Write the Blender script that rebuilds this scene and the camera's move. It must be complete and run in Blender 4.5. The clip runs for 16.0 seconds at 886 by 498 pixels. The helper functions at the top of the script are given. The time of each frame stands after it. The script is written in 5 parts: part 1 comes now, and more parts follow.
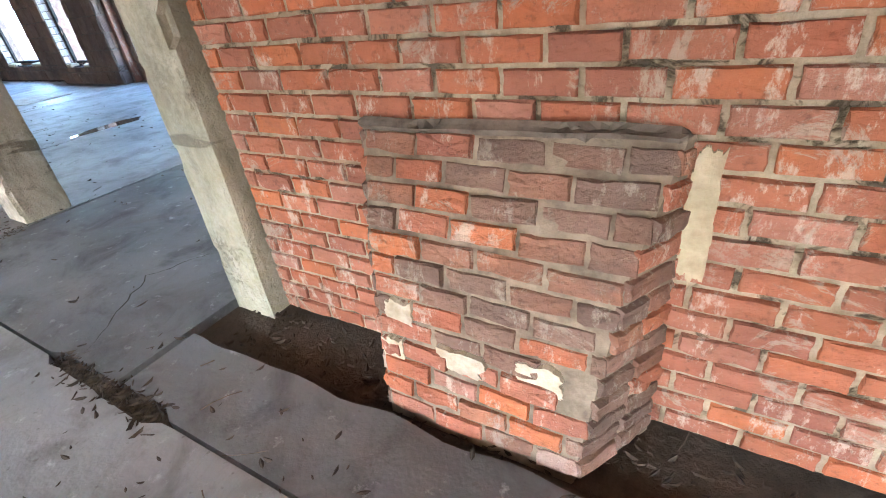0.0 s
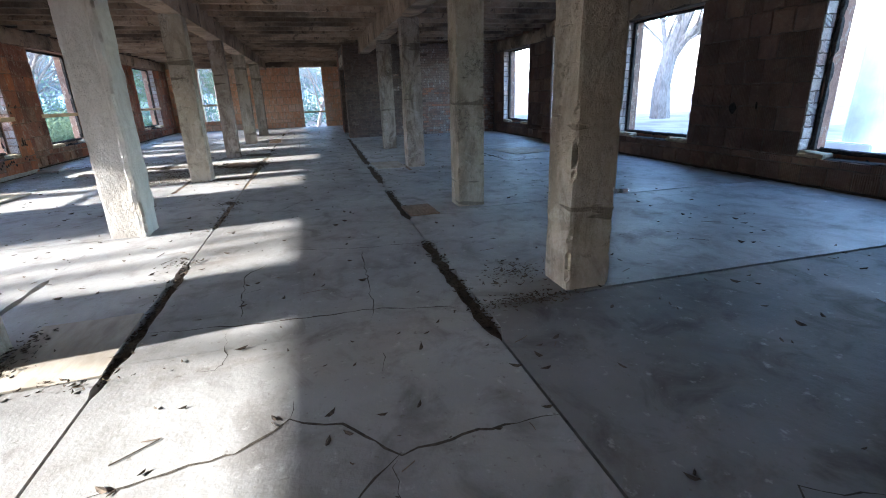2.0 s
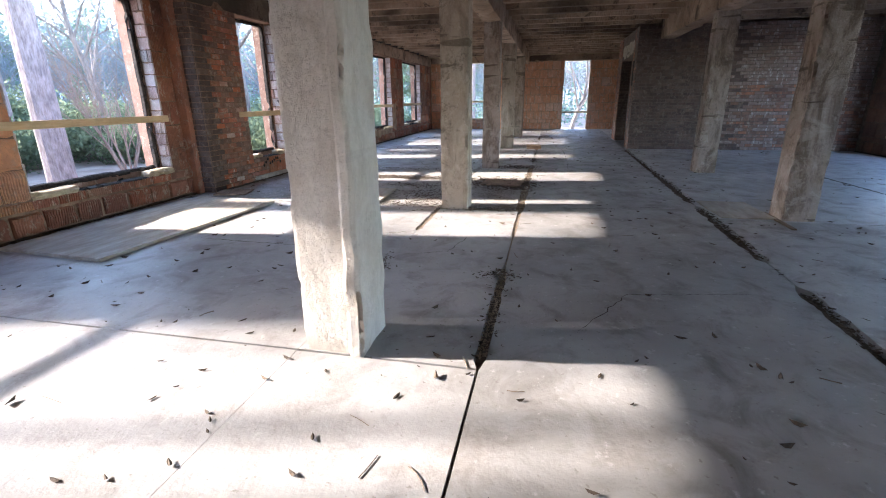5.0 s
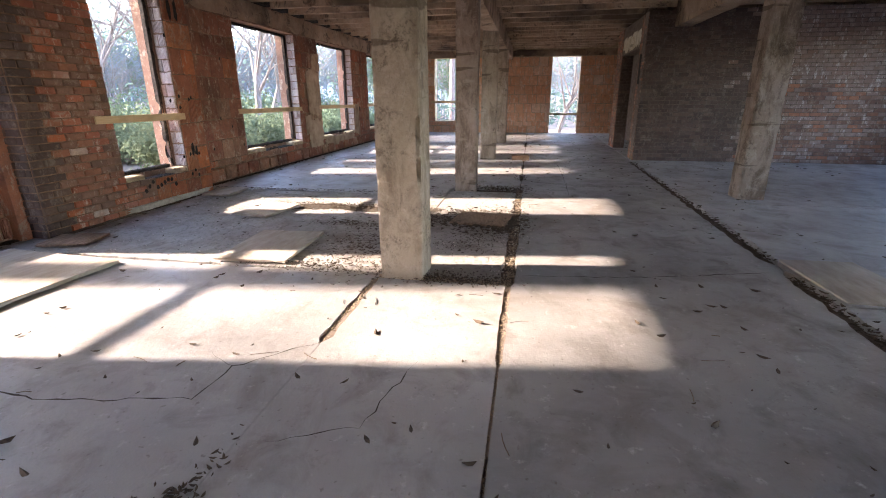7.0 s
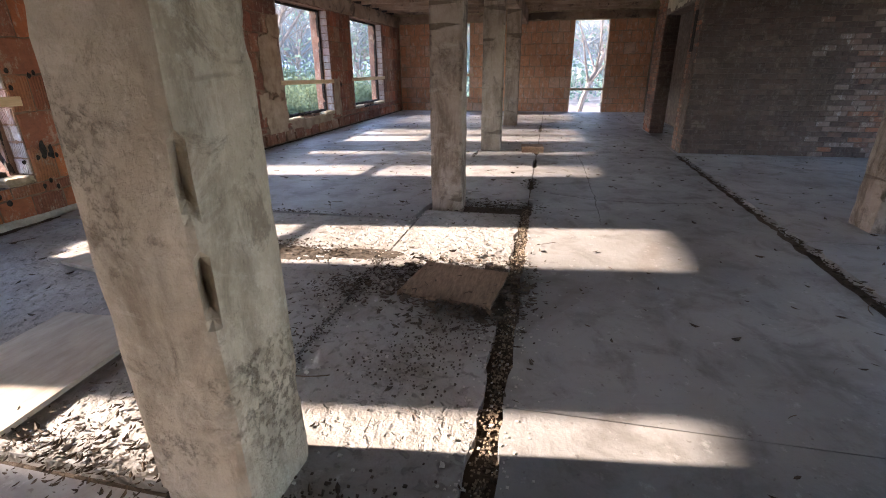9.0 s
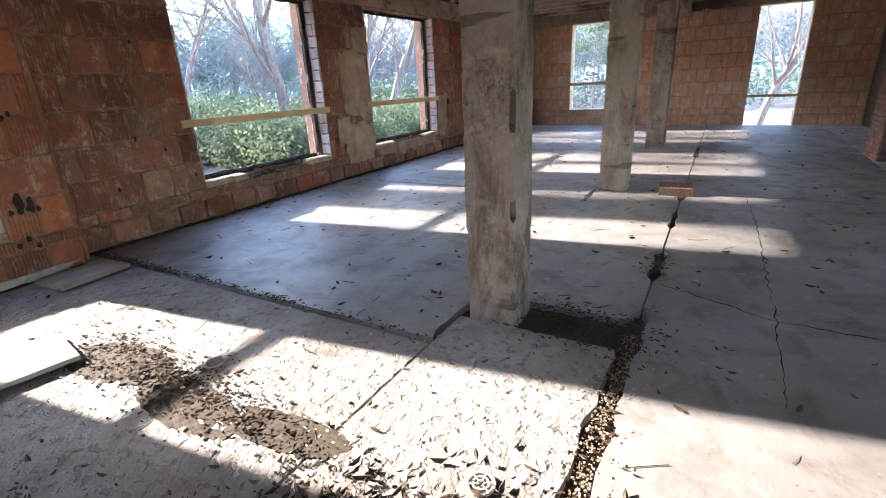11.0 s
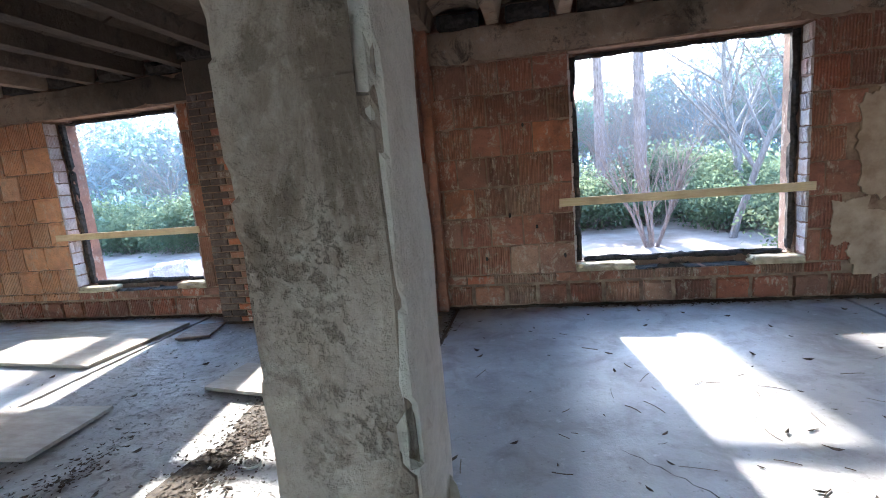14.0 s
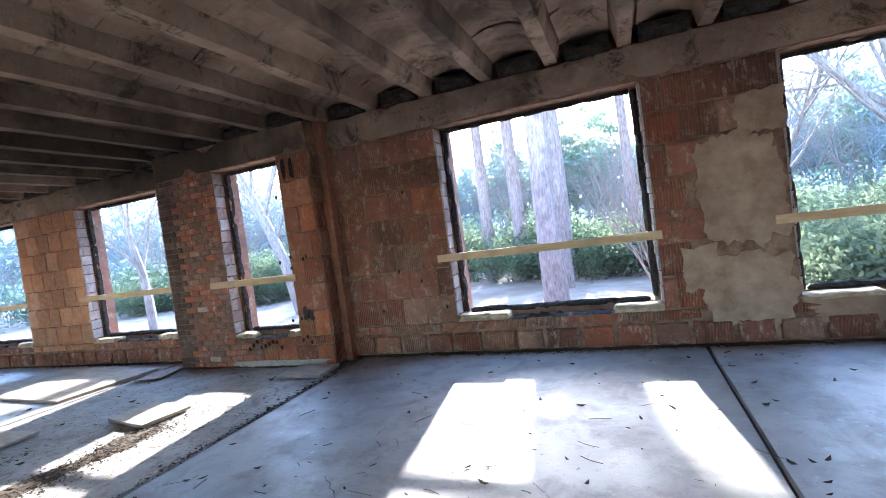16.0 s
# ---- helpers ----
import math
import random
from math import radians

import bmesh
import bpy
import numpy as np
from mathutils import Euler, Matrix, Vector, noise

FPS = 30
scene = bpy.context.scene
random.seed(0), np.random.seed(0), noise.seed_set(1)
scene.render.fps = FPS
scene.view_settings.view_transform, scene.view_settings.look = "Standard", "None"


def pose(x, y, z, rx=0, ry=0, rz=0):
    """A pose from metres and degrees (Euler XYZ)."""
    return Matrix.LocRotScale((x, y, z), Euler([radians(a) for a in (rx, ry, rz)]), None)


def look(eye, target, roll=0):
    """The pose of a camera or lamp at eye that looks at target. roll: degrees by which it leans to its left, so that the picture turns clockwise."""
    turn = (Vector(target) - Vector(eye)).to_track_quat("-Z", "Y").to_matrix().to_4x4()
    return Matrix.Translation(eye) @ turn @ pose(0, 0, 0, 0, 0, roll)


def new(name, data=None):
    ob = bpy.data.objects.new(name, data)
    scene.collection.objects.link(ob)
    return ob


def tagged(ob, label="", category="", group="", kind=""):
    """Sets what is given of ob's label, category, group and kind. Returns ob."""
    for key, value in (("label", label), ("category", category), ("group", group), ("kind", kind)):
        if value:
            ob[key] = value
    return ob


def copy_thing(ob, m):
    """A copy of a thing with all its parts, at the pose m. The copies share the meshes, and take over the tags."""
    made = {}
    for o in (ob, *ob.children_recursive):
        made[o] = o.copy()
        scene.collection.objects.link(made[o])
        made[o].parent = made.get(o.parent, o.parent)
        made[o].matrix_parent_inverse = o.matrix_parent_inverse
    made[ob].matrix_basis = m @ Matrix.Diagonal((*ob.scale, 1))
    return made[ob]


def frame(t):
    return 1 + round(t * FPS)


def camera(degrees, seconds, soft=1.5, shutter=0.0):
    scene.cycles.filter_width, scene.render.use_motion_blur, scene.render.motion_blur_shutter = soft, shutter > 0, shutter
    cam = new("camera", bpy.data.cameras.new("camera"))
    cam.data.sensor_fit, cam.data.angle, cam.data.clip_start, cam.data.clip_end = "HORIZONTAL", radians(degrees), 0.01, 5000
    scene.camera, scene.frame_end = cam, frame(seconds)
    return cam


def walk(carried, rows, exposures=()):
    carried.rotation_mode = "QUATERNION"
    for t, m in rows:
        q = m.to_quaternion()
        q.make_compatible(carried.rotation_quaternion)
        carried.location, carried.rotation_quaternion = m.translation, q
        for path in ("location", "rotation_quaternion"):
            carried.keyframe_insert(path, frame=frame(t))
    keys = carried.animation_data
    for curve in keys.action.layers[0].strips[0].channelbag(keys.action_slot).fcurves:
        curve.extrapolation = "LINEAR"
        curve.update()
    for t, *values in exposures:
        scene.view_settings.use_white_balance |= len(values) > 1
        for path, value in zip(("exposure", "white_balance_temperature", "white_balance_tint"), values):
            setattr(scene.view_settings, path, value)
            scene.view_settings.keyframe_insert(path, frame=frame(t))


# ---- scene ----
cam = camera(87.2, 16.0, soft=1.0)
METRES, EYE, TILT, LEAN, TURN = 18.75, 1.4, 0.0, 0.0, 33.1
ROWS = [
    (0.0, 0.0, 0.0, 0.0, -3.58, -30.57, 6.07),
    (0.5, -0.0223, 0.0074, 0.0029, 4.41, -21.23, 4.42),
    (1.0, -0.0463, 0.0171, 0.0046, 16.52, -16.84, 3.64),
    (1.5, -0.0712, 0.0277, 0.0021, 31.9, -18.17, 3.55),
    (2.0, -0.1008, 0.0339, 0.0013, 41.71, -18.4, 1.74),
    (2.5, -0.1311, 0.0439, -0.0002, 48.59, -19.21, 0.61),
    (3.0, -0.1617, 0.0506, 0.0005, 55.64, -19.46, 0.11),
    (3.5, -0.1941, 0.0604, 0.0008, 60.71, -18.39, 0.38),
    (4.0, -0.2235, 0.0705, 0.0016, 66.01, -18.24, 0.3),
    (6.5, -0.377, 0.1405, 0.0025, 70.2, -17.95, 0.72),
    (7.0, -0.4055, 0.1594, 0.0025, 67.18, -18.11, 0.29),
    (7.5, -0.4319, 0.1789, 0.0025, 65.97, -18.88, 0.06),
    (8.0, -0.462, 0.1983, 0.0025, 65.98, -19.83, 0.08),
    (10.5, -0.5923, 0.2881, 0.0055, 80.62, -21.02, 2.05),
    (11.0, -0.6162, 0.3084, 0.0069, 86.56, -19.78, 2.87),
    (11.5, -0.6432, 0.3269, 0.0087, 93.34, -17.98, 3.06),
    (12.0, -0.6664, 0.3452, 0.01, 101.28, -17.3, 3.49),
    (12.5, -0.6921, 0.3606, 0.0095, 112.85, -16.36, 3.89),
    (13.0, -0.7165, 0.376, 0.0109, 127.93, -14.09, 4.63),
    (13.5, -0.738, 0.3857, 0.0121, 142.02, -11.35, 4.88),
    (14.0, -0.7612, 0.3933, 0.0135, 157.63, -9.31, 4.97),
    (14.5, -0.7884, 0.4075, 0.0126, 167.23, -7.72, 5.84),
    (15.0, -0.8198, 0.4208, 0.0107, 171.53, -5.45, 6.66),
    (15.5, -0.8478, 0.4425, 0.0084, 171.13, -2.97, 7.1),
    (16.0, -0.8732, 0.4624, 0.0067, 168.06, -2.06, 7.74),
]

walk(cam, [(t, pose(0, 0, EYE, TILT, LEAN, TURN) @ pose(METRES * x, METRES * y, METRES * z, 90 + pitch, roll, yaw)) for t, x, y, z, yaw, pitch, roll in ROWS],
     exposures=[(0.0, 6.2, 6200, 7), (0.5, 6.1, 6150, 5), (1.0, 5.7, 5950, 4), (1.5, 4.9, 5850, 7), (2.0, 4.2, 5800, 8), (2.5, 3.95, 5700, 9), (4.0, 4.1, 5750, 11), (6.5, 4.55, 7300, 23), (8.0, 4.05, 7300, 23), (10.5, 4.36, 6600, 18), (12.0, 4.33, 6750, 19), (13.0, 4.45, 6300, 14), (14.0, 4.55, 5950, 10), (16.0, 4.68, 5850, 12)])

# ---- light ----
SUN_WAY = Vector((-0.14, 1.0, -0.424)).normalized()
world = bpy.data.worlds.new("sky")
scene.world = world
world.use_nodes = True
wn = world.node_tree
sky = wn.nodes.new("ShaderNodeTexSky")
sky.sky_type = "NISHITA"
sky.sun_disc = False
sky.sun_elevation = math.asin(-SUN_WAY.z)
sky.sun_rotation = math.atan2(-SUN_WAY.x, -SUN_WAY.y)
sky.air_density, sky.dust_density, sky.ozone_density = 1.0, 0.7, 2.5
back = wn.nodes["Background"]
back.inputs["Strength"].default_value = 0.15
wn.links.new(sky.outputs[0], back.inputs["Color"])

sun = new("sun", bpy.data.lights.new("sun", "SUN"))
sun.data.energy, sun.data.angle, sun.data.color = 1.7, radians(1.1), (1.0, 0.93, 0.82)
sun.matrix_world = look((0, 0, 20), Vector((0, 0, 20)) + SUN_WAY)


# ---- materials ----
class Nodes:
    """A small builder for node materials in world-size coordinates."""

    def __init__(self, name, rough=0.9):
        self.m = bpy.data.materials.new(name)
        self.m.use_nodes = True
        self.t = self.m.node_tree
        self.out = self.t.nodes["Principled BSDF"]
        self.out.inputs["Roughness"].default_value = rough
        self.out.inputs["Specular IOR Level"].default_value = 0.25
        self.co = self.t.nodes.new("ShaderNodeNewGeometry").outputs["Position"]

    def put(self, sock, value):
        if isinstance(value, bpy.types.NodeSocket):
            self.t.links.new(value, sock)
        else:
            sock.default_value = value

    def scaled(self, sx, sy, sz):
        n = self.t.nodes.new("ShaderNodeMapping")
        self.put(n.inputs["Vector"], self.co)
        n.inputs["Scale"].default_value = (sx, sy, sz)
        return n.outputs[0]

    def noise(self, scale, detail=4, rough=0.55, co=None, distort=0.0):
        n = self.t.nodes.new("ShaderNodeTexNoise")
        self.put(n.inputs["Vector"], co or self.co)
        n.inputs["Scale"].default_value, n.inputs["Detail"].default_value = scale, detail
        n.inputs["Roughness"].default_value, n.inputs["Distortion"].default_value = rough, distort
        return n.outputs["Fac"]

    def math(self, op, a, b=0.0):
        n = self.t.nodes.new("ShaderNodeMath")
        n.operation = op
        self.put(n.inputs[0], a)
        self.put(n.inputs[1], b)
        return n.outputs[0]

    def span(self, v, lo, hi, a=0.0, b=1.0):
        n = self.t.nodes.new("ShaderNodeMapRange")
        self.put(n.inputs["Value"], v)
        for key, val in (("From Min", lo), ("From Max", hi), ("To Min", a), ("To Max", b)):
            n.inputs[key].default_value = val
        return n.outputs[0]

    def ramp(self, v, stops, step=False):
        n = self.t.nodes.new("ShaderNodeValToRGB")
        e = n.color_ramp.elements
        n.color_ramp.interpolation = "CONSTANT" if step else "LINEAR"
        for i, (p, c) in enumerate(stops):
            el = e[i] if i < 2 else e.new(p)
            el.position, el.color = p, (*c, 1)
        self.put(n.inputs[0], v)
        return n.outputs[0]

    def mix(self, f, a, b, kind="MIX"):
        n = self.t.nodes.new("ShaderNodeMix")
        n.data_type, n.blend_type = "RGBA", kind
        self.put(n.inputs[0], f)
        for s, v in ((n.inputs[6], a), (n.inputs[7], b)):
            self.put(s, v if isinstance(v, bpy.types.NodeSocket) else (*v, 1))
        return n.outputs[2]

    def each(self):
        """A random number for each loose piece and each island of a joined mesh."""
        o = self.t.nodes.new("ShaderNodeObjectInfo").outputs["Random"]
        g = self.t.nodes.new("ShaderNodeNewGeometry").outputs["Random Per Island"]
        return self.math("FRACT", self.math("ADD", o, g))

    def done(self, colour, bump=None, strength=0.3, dist=0.01, rough=None):
        self.put(self.out.inputs["Base Color"], colour)
        if rough is not None:
            self.put(self.out.inputs["Roughness"], rough)
        if bump is not None:
            b = self.t.nodes.new("ShaderNodeBump")
            b.inputs["Strength"].default_value, b.inputs["Distance"].default_value = strength, dist
            self.put(b.inputs["Height"], bump)
            self.t.links.new(b.outputs[0], self.out.inputs["Normal"])
        return self.m


def floor_material(name, light, dark, stain, bump, smooth=0.36, gloss=0.42):
    n = Nodes(name, 0.8)
    big, mid, fine = n.noise(0.55, 5, 0.6), n.noise(3.0, 6, 0.65, distort=0.6), n.noise(60, 3)
    c = n.mix(n.span(big, 0.35, 0.65), dark, light)
    c = n.mix(n.span(mid, 0.5, 0.7, 0, 0.7), c, stain)
    c = n.mix(n.span(n.noise(0.8, 6, 0.7, distort=1.0), 0.55, 0.68, 0, 0.5), c, n.mix(0.5, stain, (0.16, 0.115, 0.09)))
    c = n.mix(n.span(n.noise(5, 7, 0.75), 0.57, 0.66, 0, 0.35), c, (0.15, 0.13, 0.115))
    c = n.mix(n.span(n.noise(11, 5, 0.7), 0.6, 0.75, 0, 0.45), c, (0.62, 0.6, 0.57))
    c = n.mix(n.span(n.noise(26, 2), 0.66, 0.74, 0, 0.6), c, (0.12, 0.1, 0.085))
    h = n.math("ADD", n.math("MULTIPLY", fine, 0.35), n.noise(14, 5, 0.6))
    n.out.inputs["Specular IOR Level"].default_value = gloss
    if bump > 0.6:
        dents = n.span(n.noise(17, 3, 0.5, distort=0.4), 0.56, 0.64)
        c = n.mix(n.span(n.noise(1.3, 7, 0.7, distort=0.8), 0.5, 0.64, 0, 0.45), c, (0.2, 0.165, 0.13))
        c = n.mix(n.math("MULTIPLY", dents, 0.62), c, n.mix(0.6, dark, (0.1, 0.085, 0.07)))
        h = n.math("SUBTRACT", h, n.math("MULTIPLY", dents, 0.45))
    return n.done(c, h, bump, 0.012, n.span(mid, 0.3, 0.7, smooth, smooth + 0.3))


FLOOR = floor_material("worn_floor_concrete", (0.385, 0.372, 0.36), (0.25, 0.24, 0.231), (0.18, 0.162, 0.15), 0.35)
# stains, plus the shade of the dim north-east bay put into the colour
DARK_FLOOR = floor_material("stained_and_shaded_concrete", (0.2, 0.19, 0.183), (0.1, 0.094, 0.09), (0.065, 0.058, 0.053), 0.35, 0.55, 0.22)
# same concrete, its colour lowered for the shade on these slabs
MID_FLOOR = floor_material("part_shaded_grey_concrete", (0.33, 0.318, 0.307), (0.2, 0.19, 0.182), (0.13, 0.115, 0.105), 0.35, 0.45, 0.3)
ROUGH_FLOOR = floor_material("broken_floor_concrete", (0.38, 0.365, 0.345), (0.27, 0.255, 0.238), (0.18, 0.155, 0.13), 1.0, 0.6)


def dirt_material():
    n = Nodes("damp_dirt", 0.95)
    c = n.mix(n.noise(9, 6, 0.7), (0.035, 0.026, 0.02), (0.15, 0.11, 0.08))
    return n.done(c, n.noise(40, 6, 0.7), 1.0, 0.02)


DIRT = dirt_material()


def column_material(name, light, dark, warm, stained=0.55, grimy=0.45, marks=1.0):
    """Cast concrete: broad blotches, soft run-down stains, board marks, pale skin patches and open pits."""
    n = Nodes(name, 0.9)
    c = n.mix(n.span(n.noise(1.7, 7, 0.68, distort=0.9), 0.36, 0.64), n.mix(0.45, light, warm), light)
    c = n.mix(n.span(n.noise(6.5, 7, 0.72, distort=0.8), 0.45, 0.68, 0, 0.5), c, warm)
    run = n.noise(1.5, 7, 0.7, n.scaled(2.6, 2.6, 0.8), 0.5)
    c = n.mix(n.span(run, 0.47, 0.6, 0, stained), c, dark)
    c = n.mix(n.span(n.noise(2.6, 7, 0.74, distort=1.2), 0.54, 0.62, 0, 0.35), c, n.mix(0.6, light, (0.72, 0.66, 0.57)))
    seam = n.span(n.noise(2.0, 3, 0.45, n.scaled(0.45, 0.45, 3.6), 0.15), 0.63, 0.655)
    c = n.mix(n.math("MULTIPLY", seam, 0.7 * marks), c, n.mix(0.5, dark, (0.07, 0.055, 0.042)))
    c = n.mix(n.span(n.noise(4.4, 8, 0.78, distort=0.6), 0.55, 0.63, 0, grimy), c, n.mix(0.5, dark, (0.06, 0.048, 0.038)))
    c = n.mix(n.span(n.noise(34, 4, 0.7), 0.55, 0.7, 0, 0.35), c, n.mix(0.5, c, (0.75, 0.68, 0.58)))
    patch = n.span(n.noise(1.9, 4, 0.6), 0.57, 0.64)
    pits = n.math("MULTIPLY", n.span(n.noise(30, 5, 0.75), 0.5, 0.6), n.math("ADD", 0.1, n.math("MULTIPLY", patch, marks)))
    c = n.mix(n.math("MINIMUM", n.math("MULTIPLY", pits, 0.45), 0.6), c, (0.085, 0.065, 0.05))
    h = n.math("ADD", n.noise(16, 7, 0.72), n.math("MULTIPLY", n.noise(5, 5, 0.6, distort=0.8), 1.4))
    h = n.math("SUBTRACT", h, n.math("ADD", n.math("MULTIPLY", pits, 1.8), n.math("MULTIPLY", seam, 0.6 * marks)))
    return n.done(c, h, 0.75, 0.018)


COLUMN = column_material("weathered_column_concrete", (0.5, 0.425, 0.335), (0.19, 0.15, 0.112), (0.36, 0.285, 0.205), 0.6, 0.55)
GRIMY_COLUMN = column_material("grimy_column_concrete", (0.44, 0.365, 0.31), (0.14, 0.1, 0.075), (0.28, 0.21, 0.16), 0.8, 0.5)
STUCCO = column_material("pale_stucco_coat", (0.66, 0.62, 0.57), (0.42, 0.36, 0.3), (0.53, 0.46, 0.39), 0.35, 0.2, 0.15)
PALE = column_material("limewashed_concrete", (0.52, 0.485, 0.39), (0.24, 0.215, 0.16), (0.42, 0.35, 0.21), 0.55, 0.3)


def ceiling_material():
    n = Nodes("stained_ceiling_concrete", 0.95)
    c = n.mix(n.span(n.noise(0.9, 6, 0.65, distort=0.5), 0.36, 0.64), (0.3, 0.215, 0.155), (0.54, 0.41, 0.3))
    c = n.mix(n.span(n.noise(4.5, 7, 0.72, distort=0.8), 0.48, 0.66, 0, 0.6), c, (0.4, 0.25, 0.165))
    c = n.mix(n.span(n.noise(15, 5, 0.72), 0.58, 0.7, 0, 0.6), c, (0.62, 0.54, 0.44))
    c = n.mix(n.span(n.noise(2.4, 8, 0.78, distort=0.6), 0.54, 0.63, 0, 0.8), c, (0.055, 0.042, 0.034))
    c = n.mix(n.span(n.noise(0.36, 5, 0.65), 0.5, 0.62, 0, 0.75), c, (0.045, 0.036, 0.03))
    c = n.mix(n.span(n.noise(30, 4, 0.7), 0.56, 0.7, 0, 0.6), c, n.mix(0.5, c, (0.1, 0.08, 0.065)))
    far = n.t.nodes.new("ShaderNodeVectorMath")
    far.operation = "DISTANCE"
    n.put(far.inputs[0], n.co)
    far.inputs[1].default_value = (-12.0, -6.4, 3.3)
    burnt = n.math("ADD", far.outputs["Value"], n.math("MULTIPLY", n.noise(0.9, 5, 0.7), 3.0))
    c = n.mix(n.span(burnt, 3.0, 5.6, 0.85, 0.0), c, (0.03, 0.025, 0.022))
    return n.done(c, n.math("ADD", n.noise(14, 8, 0.78), n.math("MULTIPLY", n.noise(4, 5), 1.5)), 1.0, 0.035)


CEIL = ceiling_material()


def piece_material(name, stops, soot, smear, ridges, amount):
    """Fired clay: a colour for each piece, soot, lime smears, and combed ridges where wanted."""
    n = Nodes(name, 0.92)
    c = n.ramp(n.each(), stops)
    c = n.mix(n.span(n.noise(7, 6, 0.7), 0.4, 0.7, 0, 0.6), c, n.mix(0.65, c, (0.16, 0.075, 0.05)))
    c = n.mix(n.span(n.noise(1.1, 5, 0.65, distort=0.5), 0.48, 0.72, 0, 0.8), c, soot)
    c = n.mix(n.span(n.noise(11, 7, 0.78, n.scaled(1, 1, 0.45)), 0.55, 0.62, 0, amount), c, smear)
    c = n.mix(n.span(n.noise(3.6, 9, 0.82, distort=0.8), 0.555, 0.61, 0, amount), c, n.mix(0.6, smear, (0.36, 0.27, 0.2)))
    c = n.mix(n.span(n.noise(48, 3, 0.6), 0.58, 0.72, 0, 0.6), c, n.mix(0.6, c, (0.05, 0.034, 0.026)))
    c = n.mix(n.span(n.noise(2.3, 8, 0.76, distort=0.9), 0.51, 0.64, 0, 0.65), c, n.mix(0.7, c, soot))
    h = n.math("ADD", n.noise(24, 7, 0.75), n.math("MULTIPLY", n.noise(8, 5, 0.65), 0.8))
    if ridges:
        w = n.t.nodes.new("ShaderNodeTexWave")
        n.put(w.inputs["Vector"], n.scaled(1, 1, 0.02))
        w.bands_direction = "DIAGONAL"
        w.inputs["Scale"].default_value, w.inputs["Distortion"].default_value = ridges, 1.5
        some = n.math("MULTIPLY", w.outputs["Fac"], n.span(n.math("FRACT", n.math("MULTIPLY", n.each(), 7.3)), 0.35, 0.6))
        h = n.math("ADD", h, n.math("MULTIPLY", some, 0.8))
        c = n.mix(n.math("MULTIPLY", some, 0.4), c, n.mix(0.7, c, (0.08, 0.04, 0.03)))
    return n.done(c, h, 1.0, 0.016)


TILE = piece_material("hollow_clay_tile", [(0.0, (0.47, 0.15, 0.08)), (0.2, (0.33, 0.13, 0.09)), (0.45, (0.44, 0.19, 0.115)),
                                           (0.65, (0.27, 0.115, 0.08)), (0.85, (0.42, 0.24, 0.165)), (1.0, (0.5, 0.17, 0.08))],
                      (0.11, 0.065, 0.048), (0.56, 0.44, 0.34), 22, 0.65)
ORANGE_TILE = piece_material("orange_clay_tile", [(0.0, (0.8, 0.4, 0.22)), (0.4, (0.66, 0.31, 0.17)), (0.7, (0.76, 0.36, 0.19)), (1.0, (0.74, 0.5, 0.35))],
                             (0.46, 0.25, 0.16), (0.66, 0.53, 0.4), 22, 0.5)
SALMON_TILE = piece_material("salmon_clay_tile", [(0.0, (0.86, 0.5, 0.31)), (0.4, (0.78, 0.4, 0.23)), (0.7, (0.84, 0.46, 0.27)), (1.0, (0.84, 0.62, 0.46))],
                             (0.66, 0.4, 0.26), (0.84, 0.7, 0.55), 0, 0.8)
DARK_TILE = piece_material("dark_brown_clay_tile", [(0.0, (0.26, 0.155, 0.115)), (0.5, (0.19, 0.125, 0.1)), (1.0, (0.29, 0.18, 0.13))],
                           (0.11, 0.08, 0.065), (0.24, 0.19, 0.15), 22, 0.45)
BRICK = piece_material("old_red_brick", [(0.0, (0.62, 0.19, 0.085)), (0.2, (0.46, 0.15, 0.09)), (0.4, (0.66, 0.21, 0.09)), (0.55, (0.36, 0.135, 0.095)),
                                         (0.75, (0.58, 0.21, 0.125)), (0.93, (0.5, 0.24, 0.18)), (1.0, (0.62, 0.54, 0.47))],
                       (0.36, 0.14, 0.09), (0.68, 0.54, 0.44), 0, 0.8)
SOOT_BRICK = piece_material("sooty_brick", [(0.0, (0.48, 0.2, 0.12)), (0.4, (0.3, 0.165, 0.12)), (0.7, (0.22, 0.14, 0.11)), (1.0, (0.38, 0.22, 0.165))],
                            (0.12, 0.085, 0.07), (0.48, 0.41, 0.34), 0, 0.6)
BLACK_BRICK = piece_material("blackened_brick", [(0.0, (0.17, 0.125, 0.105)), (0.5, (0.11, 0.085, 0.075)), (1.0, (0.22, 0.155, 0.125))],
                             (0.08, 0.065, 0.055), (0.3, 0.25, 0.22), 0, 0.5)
JAMB = piece_material("limewashed_jamb_tile", [(0.0, (0.68, 0.56, 0.51)), (0.5, (0.62, 0.58, 0.55)), (1.0, (0.62, 0.42, 0.36))],
                      (0.4, 0.28, 0.23), (0.7, 0.66, 0.6), 30, 0.6)
PAINT_BRICK = piece_material("faded_painted_brick", [(0.0, (0.3, 0.21, 0.18)), (0.5, (0.34, 0.27, 0.24)), (1.0, (0.29, 0.18, 0.145))],
                             (0.22, 0.16, 0.14), (0.62, 0.58, 0.55), 0, 0.7)


